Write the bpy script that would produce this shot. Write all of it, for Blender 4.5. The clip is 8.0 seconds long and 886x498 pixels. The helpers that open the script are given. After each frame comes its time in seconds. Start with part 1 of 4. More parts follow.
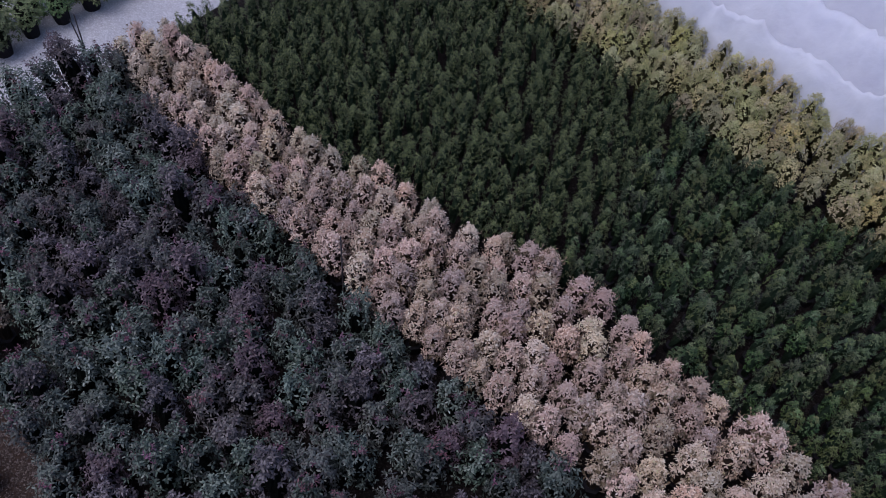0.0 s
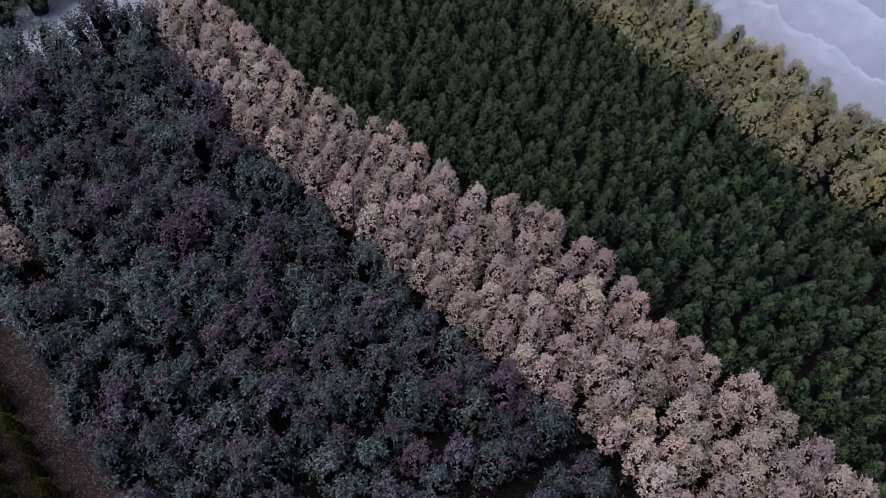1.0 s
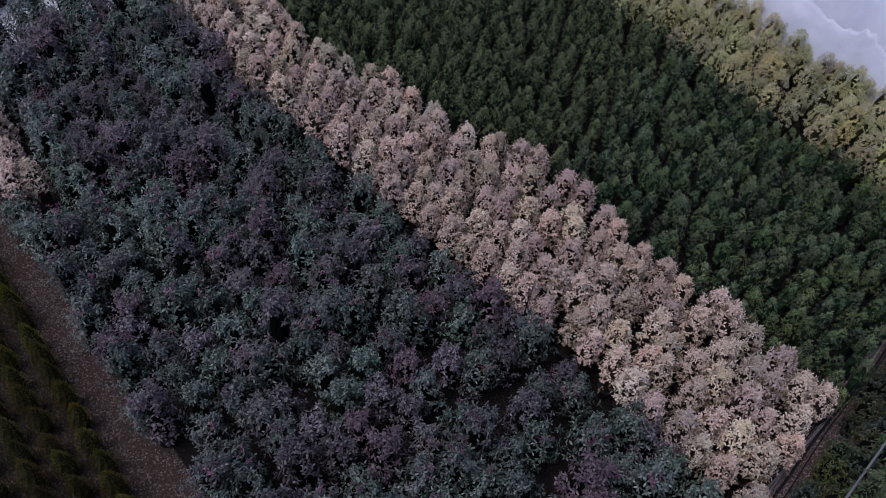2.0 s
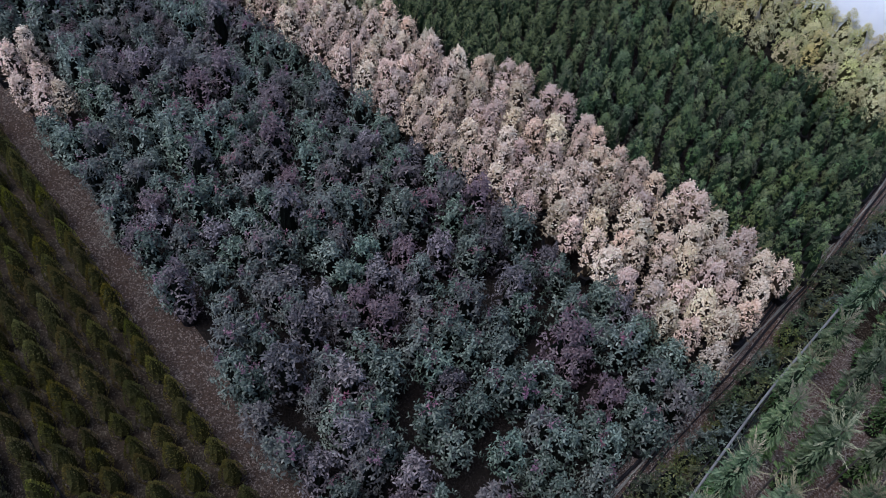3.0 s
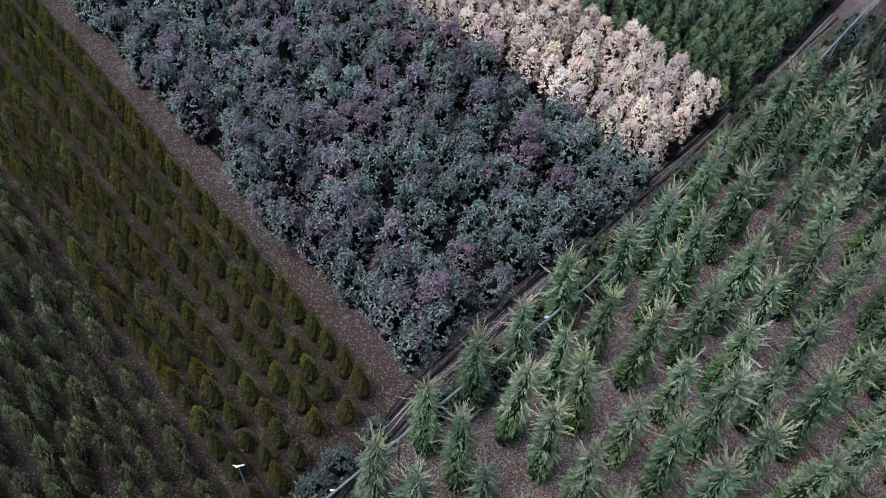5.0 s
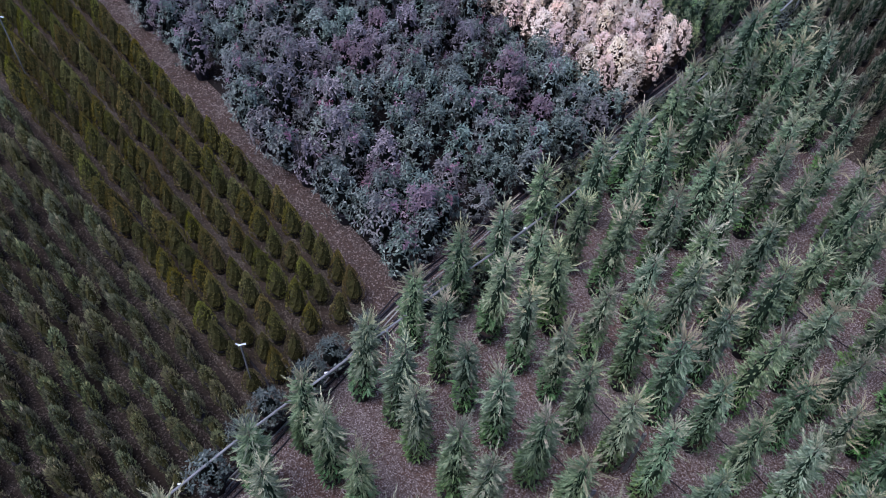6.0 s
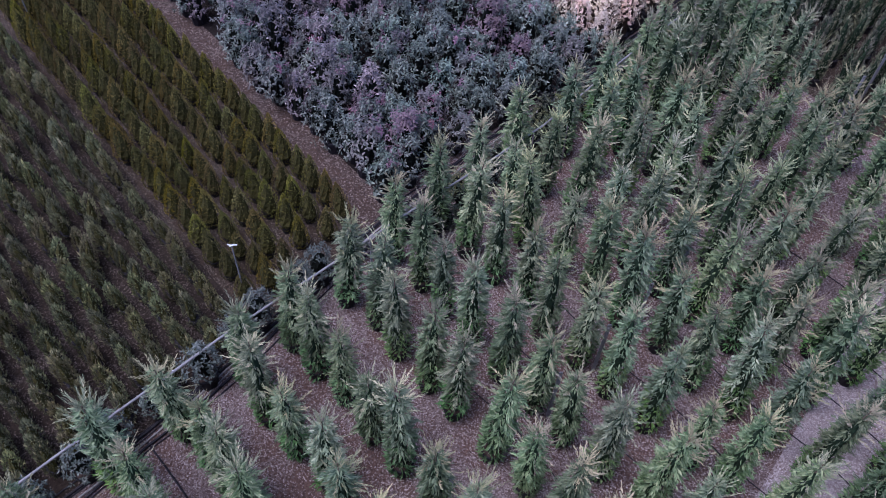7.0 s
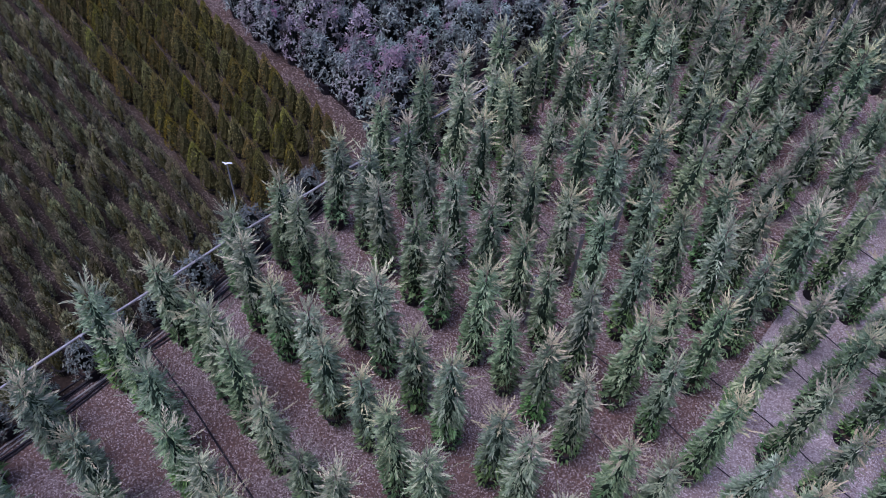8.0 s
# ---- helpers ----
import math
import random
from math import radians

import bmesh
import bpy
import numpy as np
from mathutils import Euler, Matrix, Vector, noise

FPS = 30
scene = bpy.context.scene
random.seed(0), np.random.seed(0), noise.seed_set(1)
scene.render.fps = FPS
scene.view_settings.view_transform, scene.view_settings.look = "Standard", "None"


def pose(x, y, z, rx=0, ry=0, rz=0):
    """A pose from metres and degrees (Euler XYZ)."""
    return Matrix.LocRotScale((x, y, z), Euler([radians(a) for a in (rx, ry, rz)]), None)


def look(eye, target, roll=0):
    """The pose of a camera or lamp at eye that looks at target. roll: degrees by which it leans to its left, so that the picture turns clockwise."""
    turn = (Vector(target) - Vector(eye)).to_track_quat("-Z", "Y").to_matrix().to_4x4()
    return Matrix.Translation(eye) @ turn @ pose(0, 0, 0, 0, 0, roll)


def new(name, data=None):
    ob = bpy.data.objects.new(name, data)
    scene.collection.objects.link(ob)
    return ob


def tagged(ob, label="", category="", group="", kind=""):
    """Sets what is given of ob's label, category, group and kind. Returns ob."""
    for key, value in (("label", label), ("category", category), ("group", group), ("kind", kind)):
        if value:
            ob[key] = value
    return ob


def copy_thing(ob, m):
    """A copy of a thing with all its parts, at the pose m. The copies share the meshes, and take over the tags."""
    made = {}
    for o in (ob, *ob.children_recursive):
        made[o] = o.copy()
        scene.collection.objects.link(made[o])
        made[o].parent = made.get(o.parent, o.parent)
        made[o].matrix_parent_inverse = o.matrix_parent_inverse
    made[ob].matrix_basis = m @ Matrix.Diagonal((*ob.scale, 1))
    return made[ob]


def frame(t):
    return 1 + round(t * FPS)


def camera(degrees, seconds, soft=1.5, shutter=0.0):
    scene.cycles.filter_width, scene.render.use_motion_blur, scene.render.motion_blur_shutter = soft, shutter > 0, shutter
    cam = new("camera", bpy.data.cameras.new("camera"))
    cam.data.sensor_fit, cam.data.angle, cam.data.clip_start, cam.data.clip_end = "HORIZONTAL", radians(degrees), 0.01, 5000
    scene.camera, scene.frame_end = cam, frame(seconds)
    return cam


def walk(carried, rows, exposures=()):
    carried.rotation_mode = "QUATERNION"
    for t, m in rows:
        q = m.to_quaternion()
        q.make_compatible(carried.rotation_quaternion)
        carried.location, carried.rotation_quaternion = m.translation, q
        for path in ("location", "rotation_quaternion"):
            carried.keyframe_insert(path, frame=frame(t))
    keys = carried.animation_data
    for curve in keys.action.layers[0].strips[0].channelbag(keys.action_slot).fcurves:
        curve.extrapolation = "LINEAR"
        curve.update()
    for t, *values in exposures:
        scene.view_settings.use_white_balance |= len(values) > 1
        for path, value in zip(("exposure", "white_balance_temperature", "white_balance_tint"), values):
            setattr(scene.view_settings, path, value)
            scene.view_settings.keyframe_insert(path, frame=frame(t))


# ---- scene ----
cam = camera(57.57, 8.0, 0.65)
PATH = [
    (0.0, (0.000, -0.000, 11.282), (-0.000, 7.192, 1.676), 4.48),
    (0.5, (0.056, -0.408, 11.220), (-0.108, 6.803, 1.629), 5.09),
    (1.0, (0.238, -0.873, 11.173), (-0.028, 6.360, 1.601), 5.32),
    (1.5, (0.456, -1.481, 11.113), (0.140, 5.776, 1.561), 5.11),
    (1.7, (0.539, -1.744, 11.099), (0.203, 5.521, 1.553), 4.96),
    (2.8, (1.046, -3.972, 11.111), (0.564, 3.303, 1.580), 3.32),
    (3.0, (1.144, -4.335, 11.085), (0.645, 2.945, 1.558), 3.11),
    (3.5, (1.401, -5.345, 10.992), (0.871, 1.939, 1.470), 2.68),
    (4.0, (1.612, -6.292, 10.903), (1.083, 1.008, 1.393), 2.46),
    (4.5, (1.775, -7.181, 10.817), (1.276, 0.133, 1.316), 2.51),
    (4.7, (1.826, -7.545, 10.780), (1.342, -0.230, 1.280), 2.57),
    (5.8, (2.070, -9.441, 10.692), (1.760, -2.122, 1.187), 3.88),
    (6.0, (2.133, -9.705, 10.654), (1.823, -2.379, 1.155), 3.90),
    (6.5, (2.354, -10.454, 10.523), (2.040, -3.105, 1.042), 3.86),
    (7.0, (2.605, -11.201, 10.376), (2.271, -3.808, 0.930), 3.71),
    (7.5, (2.860, -11.942, 10.229), (2.480, -4.504, 0.820), 3.37),
    (8.0, (3.106, -12.615, 10.067), (2.659, -5.137, 0.693), 2.95),
]
EXPOSURES = [(0.0, 0.04, 5600, 22), (0.5, -0.1, 5560, 22), (1.5, -0.14, 5640, 20), (1.7, -0.12, 5640, 20), (2.8, 0.62, 5640, 12), (3.0, 0.77, 5600, 9), (3.5, 1.08, 5590, 8), (4.7, 1.33, 5550, 7), (5.8, 1.46, 5370, 17), (6.5, 1.5, 5340, 25), (8.0, 1.56, 5350, 34)]
walk(cam, [(t, look(eye, target, roll)) for t, eye, target, roll in PATH], EXPOSURES)

# ---- light: an overcast day, soft high sun behind cloud ----
world = bpy.data.worlds.new("overcast_sky")
scene.world = world
world.use_nodes = True
wn, wl = world.node_tree.nodes, world.node_tree.links
wn.clear()
sky = wn.new("ShaderNodeTexSky")
sky.sky_type, sky.sun_disc = "NISHITA", False
sky.sun_elevation, sky.sun_rotation = radians(68), radians(245)
sky.air_density, sky.dust_density, sky.ozone_density = 1.0, 3.0, 1.5
bg = wn.new("ShaderNodeBackground")
bg.inputs["Strength"].default_value = 0.095
wo = wn.new("ShaderNodeOutputWorld")
wl.new(sky.outputs[0], bg.inputs["Color"])
wl.new(bg.outputs[0], wo.inputs["Surface"])
sun_data = bpy.data.lights.new("sun", "SUN")
sun_data.energy, sun_data.angle, sun_data.color = 1.15, radians(34), (1.0, 0.96, 0.92)
sun = new("sun", sun_data)
sun.matrix_world = look((-9, -4.5, 26), (0, 0, 0))

# ---- the plan: rows run along ROW, beds follow each other along BED ----
ROW = Vector((math.cos(radians(136.0)), math.sin(radians(136.0)), 0))
BED = Vector((math.cos(radians(54.5)), math.sin(radians(54.5)), 0))


def at(a, b, z=0.0):
    v = ROW * a + BED * b
    return Vector((v.x, v.y, z))


def spot(a, b, z=0.0, turn=0.0, size=1.0, lean=(0.0, 0.0)):
    v = at(a, b, z)
    return pose(v.x, v.y, v.z, lean[0], lean[1], turn) @ Matrix.Diagonal((size, size, size, 1))


def line(xs, ys):
    return lambda x: float(np.interp(x, xs, ys))


# ---- materials ----
def material(name):
    m = bpy.data.materials.new(name)
    m.use_nodes = True
    m.node_tree.nodes.clear()
    return m, m.node_tree.nodes, m.node_tree.links


def ramp(nodes, stops):
    r = nodes.new("ShaderNodeValToRGB")
    while len(r.color_ramp.elements) < len(stops):
        r.color_ramp.elements.new(0.5)
    for e, (p, c) in zip(r.color_ramp.elements, stops):
        e.position, e.color = p, (*c, 1)
    return r


def leaf_material(name, stops, rough=0.45, thin=0.25, spread=0.06, gloss=0.5, tint=None):
    """Each leaf takes its colour from the ramp, each plant shifts it a little; some light passes through."""
    m, n, l = material(name)
    geo, info = n.new("ShaderNodeNewGeometry"), n.new("ShaderNodeObjectInfo")
    r = ramp(n, stops)
    l.new(geo.outputs["Random Per Island"], r.inputs["Fac"])
    hsv = n.new("ShaderNodeHueSaturation")
    for sock, low, high in (("Hue", 0.5 - spread * 0.35, 0.5 + spread * 0.35), ("Value", 1 - spread * 4, 1 + spread * 4), ("Saturation", 1 - spread * 2, 1 + spread * 2)):
        mr = n.new("ShaderNodeMapRange")
        mr.inputs["To Min"].default_value, mr.inputs["To Max"].default_value = low, high
        if sock == "Hue":
            l.new(info.outputs["Random"], mr.inputs["Value"])
        else:
            mul = n.new("ShaderNodeMath")
            mul.operation = "MULTIPLY"
            mul.inputs[1].default_value = 7.31 if sock == "Value" else 3.77
            fr = n.new("ShaderNodeMath")
            fr.operation = "FRACT"
            l.new(info.outputs["Random"], mul.inputs[0])
            l.new(mul.outputs[0], fr.inputs[0])
            l.new(fr.outputs[0], mr.inputs["Value"])
        l.new(mr.outputs[0], hsv.inputs[sock])
    l.new(r.outputs["Color"], hsv.inputs["Color"])
    colour = hsv.outputs["Color"]
    if tint:
        share, tone = tint
        pick = n.new("ShaderNodeMapRange")
        pick.inputs["From Min"].default_value, pick.inputs["From Max"].default_value = 1 - share, 1.0
        sc = n.new("ShaderNodeMath")
        sc.operation = "MULTIPLY"
        sc.inputs[1].default_value = 13.17
        fr = n.new("ShaderNodeMath")
        fr.operation = "FRACT"
        l.new(info.outputs["Random"], sc.inputs[0])
        l.new(sc.outputs[0], fr.inputs[0])
        l.new(fr.outputs[0], pick.inputs["Value"])
        mix = n.new("ShaderNodeMix")
        mix.data_type = "RGBA"
        mix.inputs["B"].default_value = (*tone, 1)
        half = n.new("ShaderNodeMath")
        half.operation = "MULTIPLY"
        half.inputs[1].default_value = 0.7
        l.new(pick.outputs[0], half.inputs[0])
        l.new(half.outputs[0], mix.inputs["Factor"])
        l.new(colour, mix.inputs["A"])
        colour = mix.outputs["Result"]
    p = n.new("ShaderNodeBsdfPrincipled")
    p.inputs["Roughness"].default_value = rough
    p.inputs["Specular IOR Level"].default_value = gloss
    l.new(colour, p.inputs["Base Color"])
    t = n.new("ShaderNodeBsdfTranslucent")
    l.new(colour, t.inputs["Color"])
    mx = n.new("ShaderNodeMixShader")
    mx.inputs["Fac"].default_value = thin
    l.new(p.outputs[0], mx.inputs[1])
    l.new(t.outputs[0], mx.inputs[2])
    out = n.new("ShaderNodeOutputMaterial")
    l.new(mx.outputs[0], out.inputs["Surface"])
    return m


def rough_material(name, stops, scale=8.0, fine=60.0, rough=0.9, bump=0.4, metal=0.0, gloss=0.3):
    """Solid stuff: noise at two scales drives colour and relief."""
    m, n, l = material(name)
    co = n.new("ShaderNodeTexCoord")
    big, small = n.new("ShaderNodeTexNoise"), n.new("ShaderNodeTexNoise")
    big.inputs["Scale"].default_value, big.inputs["Detail"].default_value = scale, 4
    small.inputs["Scale"].default_value, small.inputs["Detail"].default_value = fine, 3
    for t in (big, small):
        l.new(co.outputs["Object"], t.inputs["Vector"])
    add = n.new("ShaderNodeMix")
    add.inputs["Factor"].default_value = 0.45
    l.new(big.outputs["Fac"], add.inputs["A"])
    l.new(small.outputs["Fac"], add.inputs["B"])
    r = ramp(n, stops)
    l.new(add.outputs["Result"], r.inputs["Fac"])
    bp = n.new("ShaderNodeBump")
    bp.inputs["Strength"].default_value, bp.inputs["Distance"].default_value = bump, 0.01
    l.new(small.outputs["Fac"], bp.inputs["Height"])
    p = n.new("ShaderNodeBsdfPrincipled")
    p.inputs["Roughness"].default_value, p.inputs["Metallic"].default_value = rough, metal
    p.inputs["Specular IOR Level"].default_value = gloss
    l.new(r.outputs["Color"], p.inputs["Base Color"])
    l.new(bp.outputs[0], p.inputs["Normal"])
    out = n.new("ShaderNodeOutputMaterial")
    l.new(p.outputs[0], out.inputs["Surface"])
    return m


def gravel_material(name, stones, soil, cell=38.0, cover=0.6, patch=0.9):
    """Loose chips of several colours over darker soil and leaf litter, in drifts."""
    m, n, l = material(name)
    co = n.new("ShaderNodeTexCoord")
    vor = n.new("ShaderNodeTexVoronoi")
    vor.inputs["Scale"].default_value = cell
    l.new(co.outputs["Object"], vor.inputs["Vector"])
    edge = n.new("ShaderNodeTexVoronoi")
    edge.feature = "DISTANCE_TO_EDGE"
    edge.inputs["Scale"].default_value = cell
    l.new(co.outputs["Object"], edge.inputs["Vector"])
    sep = n.new("ShaderNodeSeparateColor")
    l.new(vor.outputs["Color"], sep.inputs["Color"])
    st = ramp(n, stones)
    l.new(sep.outputs[0], st.inputs["Fac"])
    so = ramp(n, soil)
    dn = n.new("ShaderNodeTexNoise")
    dn.inputs["Scale"].default_value, dn.inputs["Detail"].default_value = 25.0, 5
    l.new(co.outputs["Object"], dn.inputs["Vector"])
    l.new(dn.outputs["Fac"], so.inputs["Fac"])
    drift = n.new("ShaderNodeTexNoise")
    drift.inputs["Scale"].default_value, drift.inputs["Detail"].default_value = patch, 5
    drift.inputs["Roughness"].default_value = 0.65
    l.new(co.outputs["Object"], drift.inputs["Vector"])
    thr = n.new("ShaderNodeMapRange")
    thr.inputs["From Min"].default_value, thr.inputs["From Max"].default_value = 0.33, 0.66
    thr.inputs["To Min"].default_value, thr.inputs["To Max"].default_value = cover - 0.45, cover + 0.45
    l.new(drift.outputs["Fac"], thr.inputs["Value"])
    here = n.new("ShaderNodeMath")
    here.operation = "LESS_THAN"
    l.new(sep.outputs[1], here.inputs[0])
    l.new(thr.outputs[0], here.inputs[1])
    gap = n.new("ShaderNodeMapRange")
    gap.inputs["From Min"].default_value, gap.inputs["From Max"].default_value = 0.02, 0.12
    l.new(edge.outputs["Distance"], gap.inputs["Value"])
    fac = n.new("ShaderNodeMath")
    fac.operation = "MULTIPLY"
    l.new(here.outputs[0], fac.inputs[0])
    l.new(gap.outputs[0], fac.inputs[1])
    mix = n.new("ShaderNodeMix")
    mix.data_type = "RGBA"
    l.new(fac.outputs[0], mix.inputs["Factor"])
    l.new(so.outputs["Color"], mix.inputs["A"])
    l.new(st.outputs["Color"], mix.inputs["B"])
    bp = n.new("ShaderNodeBump")
    bp.inputs["Strength"].default_value, bp.inputs["Distance"].default_value = 0.8, 0.015
    l.new(fac.outputs[0], bp.inputs["Height"])
    p = n.new("ShaderNodeBsdfPrincipled")
    p.inputs["Roughness"].default_value = 0.92
    p.inputs["Specular IOR Level"].default_value = 0.2
    l.new(mix.outputs["Result"], p.inputs["Base Color"])
    l.new(bp.outputs[0], p.inputs["Normal"])
    out = n.new("ShaderNodeOutputMaterial")
    l.new(p.outputs[0], out.inputs["Surface"])
    return m


GRAVEL = gravel_material("pinkish_gravel", [(0, (0.085, 0.062, 0.056)), (0.35, (0.17, 0.132, 0.122)), (0.75, (0.27, 0.222, 0.208)), (1, (0.4, 0.345, 0.325))], [(0.3, (0.045, 0.026, 0.02)), (0.7, (0.13, 0.08, 0.062))], 52, 0.72, 0.9)
PALEG = gravel_material("clean_pale_gravel", [(0, (0.22, 0.182, 0.178)), (0.5, (0.35, 0.302, 0.297)), (1, (0.5, 0.445, 0.438))], [(0.3, (0.12, 0.087, 0.078)), (0.7, (0.24, 0.187, 0.172))], 52, 0.82, 0.7)
LITTER = gravel_material("litter_covered_gravel", [(0, (0.03, 0.022, 0.015)), (0.5, (0.073, 0.058, 0.043)), (1, (0.155, 0.13, 0.103))], [(0.3, (0.014, 0.009, 0.006)), (0.7, (0.046, 0.031, 0.02))], 46, 0.56, 1.5)
PATHM = gravel_material("trodden_path_gravel", [(0, (0.038, 0.027, 0.022)), (0.4, (0.088, 0.067, 0.058)), (1, (0.205, 0.168, 0.15))], [(0.3, (0.022, 0.014, 0.01)), (0.7, (0.072, 0.046, 0.035))], 40, 0.62, 1.6)
BROWN = gravel_material("dark_brown_bed", [(0, (0.03, 0.023, 0.018)), (0.5, (0.06, 0.047, 0.037)), (1, (0.135, 0.11, 0.092))], [(0.3, (0.011, 0.007, 0.005)), (0.7, (0.03, 0.021, 0.014))], 46, 0.42, 1.0)
# Soil taken near black: the shade under the shrubs is in its colour.
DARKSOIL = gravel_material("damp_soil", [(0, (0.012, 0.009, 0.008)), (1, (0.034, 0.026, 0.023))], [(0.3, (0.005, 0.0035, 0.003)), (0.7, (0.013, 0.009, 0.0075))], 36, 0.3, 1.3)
ROADM = gravel_material("pale_limestone_gravel", [(0, (0.53, 0.52, 0.53)), (0.5, (0.66, 0.65, 0.67)), (1, (0.78, 0.77, 0.79))], [(0.3, (0.46, 0.44, 0.45)), (0.7, (0.64, 0.62, 0.64))], 34, 0.75, 0.6)
GRASSM = rough_material("rough_grass", [(0.3, (0.07, 0.11, 0.035)), (0.7, (0.2, 0.25, 0.1))], 3, 50, 0.9, 0.8)
POTM = rough_material("black_plastic", [(0.3, (0.008, 0.007, 0.009)), (0.7, (0.02, 0.018, 0.021))], 9, 90, 0.7, 0.15, 0, 0.2)
SOILM = rough_material("potting_soil", [(0.3, (0.02, 0.013, 0.01)), (0.7, (0.07, 0.045, 0.035))], 14, 70, 0.95, 0.8)
BARKM = rough_material("bark", [(0.3, (0.06, 0.04, 0.03)), (0.7, (0.17, 0.12, 0.09))], 20, 120, 0.9, 0.6)
STEELM = rough_material("weathered_galvanised_steel", [(0.3, (0.11, 0.108, 0.11)), (0.7, (0.24, 0.235, 0.235))], 5, 60, 0.65, 0.2, 0.15, 0.3)
PIPEM = rough_material("black_polythene_pipe", [(0.3, (0.008, 0.007, 0.009)), (0.7, (0.024, 0.021, 0.026))], 6, 80, 0.65, 0.1, 0, 0.2)
GREYPIPE = rough_material("weathered_grey_plastic", [(0.3, (0.13, 0.12, 0.11)), (0.7, (0.33, 0.31, 0.29))], 3, 40, 0.6, 0.2, 0, 0.3)
WHITEM = rough_material("white_plastic", [(0.3, (0.62, 0.62, 0.64)), (0.7, (0.78, 0.78, 0.8))], 9, 90, 0.5, 0.1)
CANEM = rough_material("grey_weathered_cane", [(0.3, (0.06, 0.05, 0.05)), (0.7, (0.16, 0.135, 0.13))], 15, 100, 0.85, 0.3)

PHOTINIA = leaf_material("blue_green_leaf", [(0.0, (0.023, 0.031, 0.023)), (0.35, (0.046, 0.064, 0.048)), (0.7, (0.098, 0.126, 0.097)), (1.0, (0.18, 0.208, 0.17))], 0.42, 0.05, 0.11, 0.38, (0.34, (0.112, 0.078, 0.086)))
PURPLE = leaf_material("purplish_grey_leaf", [(0.0, (0.028, 0.023, 0.025)), (0.35, (0.062, 0.05, 0.053)), (0.7, (0.12, 0.098, 0.103)), (1.0, (0.2, 0.17, 0.178))], 0.42, 0.05, 0.11, 0.4, (0.4, (0.12, 0.066, 0.08)))
REDLEAF = leaf_material("purple_red_young_leaf", [(0.0, (0.07, 0.024, 0.036)), (0.6, (0.13, 0.05, 0.075)), (1.0, (0.17, 0.1, 0.12))], 0.4, 0.12, 0.1)
PINK = leaf_material("cream_pink_leaf", [(0.0, (0.36, 0.25, 0.17)), (0.25, (0.58, 0.435, 0.32)), (0.75, (0.69, 0.55, 0.43)), (0.93, (0.77, 0.655, 0.535)), (1.0, (0.48, 0.43, 0.23))], 0.55, 0.1, 0.07, 0.3, (0.35, (0.58, 0.405, 0.36)))
# Darker copy of the cream leaf, with crown shade in its colour.
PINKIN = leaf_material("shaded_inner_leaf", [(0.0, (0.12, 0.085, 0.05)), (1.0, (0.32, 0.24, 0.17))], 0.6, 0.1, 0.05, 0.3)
GREEN = leaf_material("dark_green_leaf", [(0.0, (0.023, 0.04, 0.0145)), (0.5, (0.05, 0.076, 0.026)), (0.9, (0.091, 0.12, 0.044)), (1.0, (0.136, 0.161, 0.067))], 0.45, 0.1, 0.11, 0.4, (0.25, (0.11, 0.115, 0.028)))
LIGHTGREEN = leaf_material("fresh_green_leaf", [(0.0, (0.08, 0.115, 0.042)), (0.6, (0.145, 0.185, 0.075)), (1.0, (0.22, 0.25, 0.115))], 0.45, 0.1, 0.1, 0.4, (0.15, (0.16, 0.16, 0.045)))
YELLOWTOP = leaf_material("pale_yellow_leaf", [(0.0, (0.3, 0.28, 0.12)), (0.6, (0.48, 0.44, 0.21)), (1.0, (0.58, 0.51, 0.3))], 0.45, 0.15, 0.08, 0.4)
YELLOW = leaf_material("yellow_green_leaf", [(0.0, (0.27, 0.25, 0.1)), (0.5, (0.45, 0.405, 0.19)), (0.9, (0.6, 0.535, 0.28)), (1.0, (0.55, 0.4, 0.22))], 0.5, 0.15, 0.09, 0.4, (0.3, (0.33, 0.34, 0.13)))
THUJA = leaf_material("bronze_green_scale_leaf", [(0.0, (0.07, 0.064, 0.014)), (0.5, (0.17, 0.15, 0.034)), (0.85, (0.29, 0.246, 0.058)), (1.0, (0.34, 0.27, 0.075))], 0.65, 0.06, 0.08, 0.25, (0.35, (0.19, 0.13, 0.04)))
JUNIPER = leaf_material("dull_green_needles", [(0.0, (0.05, 0.055, 0.027)), (0.5, (0.105, 0.112, 0.052)), (0.85, (0.185, 0.187, 0.09)), (1.0, (0.27, 0.235, 0.12))], 0.65, 0.08, 0.08, 0.25, (0.3, (0.13, 0.104, 0.05)))
CYPRESS = leaf_material("green_spray", [(0.0, (0.066, 0.098, 0.05)), (0.45, (0.118, 0.162, 0.083)), (0.85, (0.185, 0.23, 0.126)), (1.0, (0.25, 0.275, 0.165))], 0.5, 0.12, 0.08, 0.35)
CYLOW = leaf_material("bright_green_low_spray", [(0.0, (0.045, 0.088, 0.028)), (0.5, (0.095, 0.178, 0.055)), (1.0, (0.175, 0.265, 0.1))], 0.5, 0.12, 0.07, 0.4)
CYTIP = leaf_material("pale_grey_green_tip", [(0.0, (0.15, 0.175, 0.095)), (0.45, (0.24, 0.25, 0.145)), (0.8, (0.33, 0.31, 0.19)), (1.0, (0.4, 0.345, 0.22))], 0.5, 0.15, 0.1, 0.35, (0.35, (0.35, 0.28, 0.17)))
# Plant cores: the shade between leaves is put into their dark colour.
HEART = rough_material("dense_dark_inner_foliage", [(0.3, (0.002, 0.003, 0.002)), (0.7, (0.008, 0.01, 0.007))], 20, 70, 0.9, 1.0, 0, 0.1)
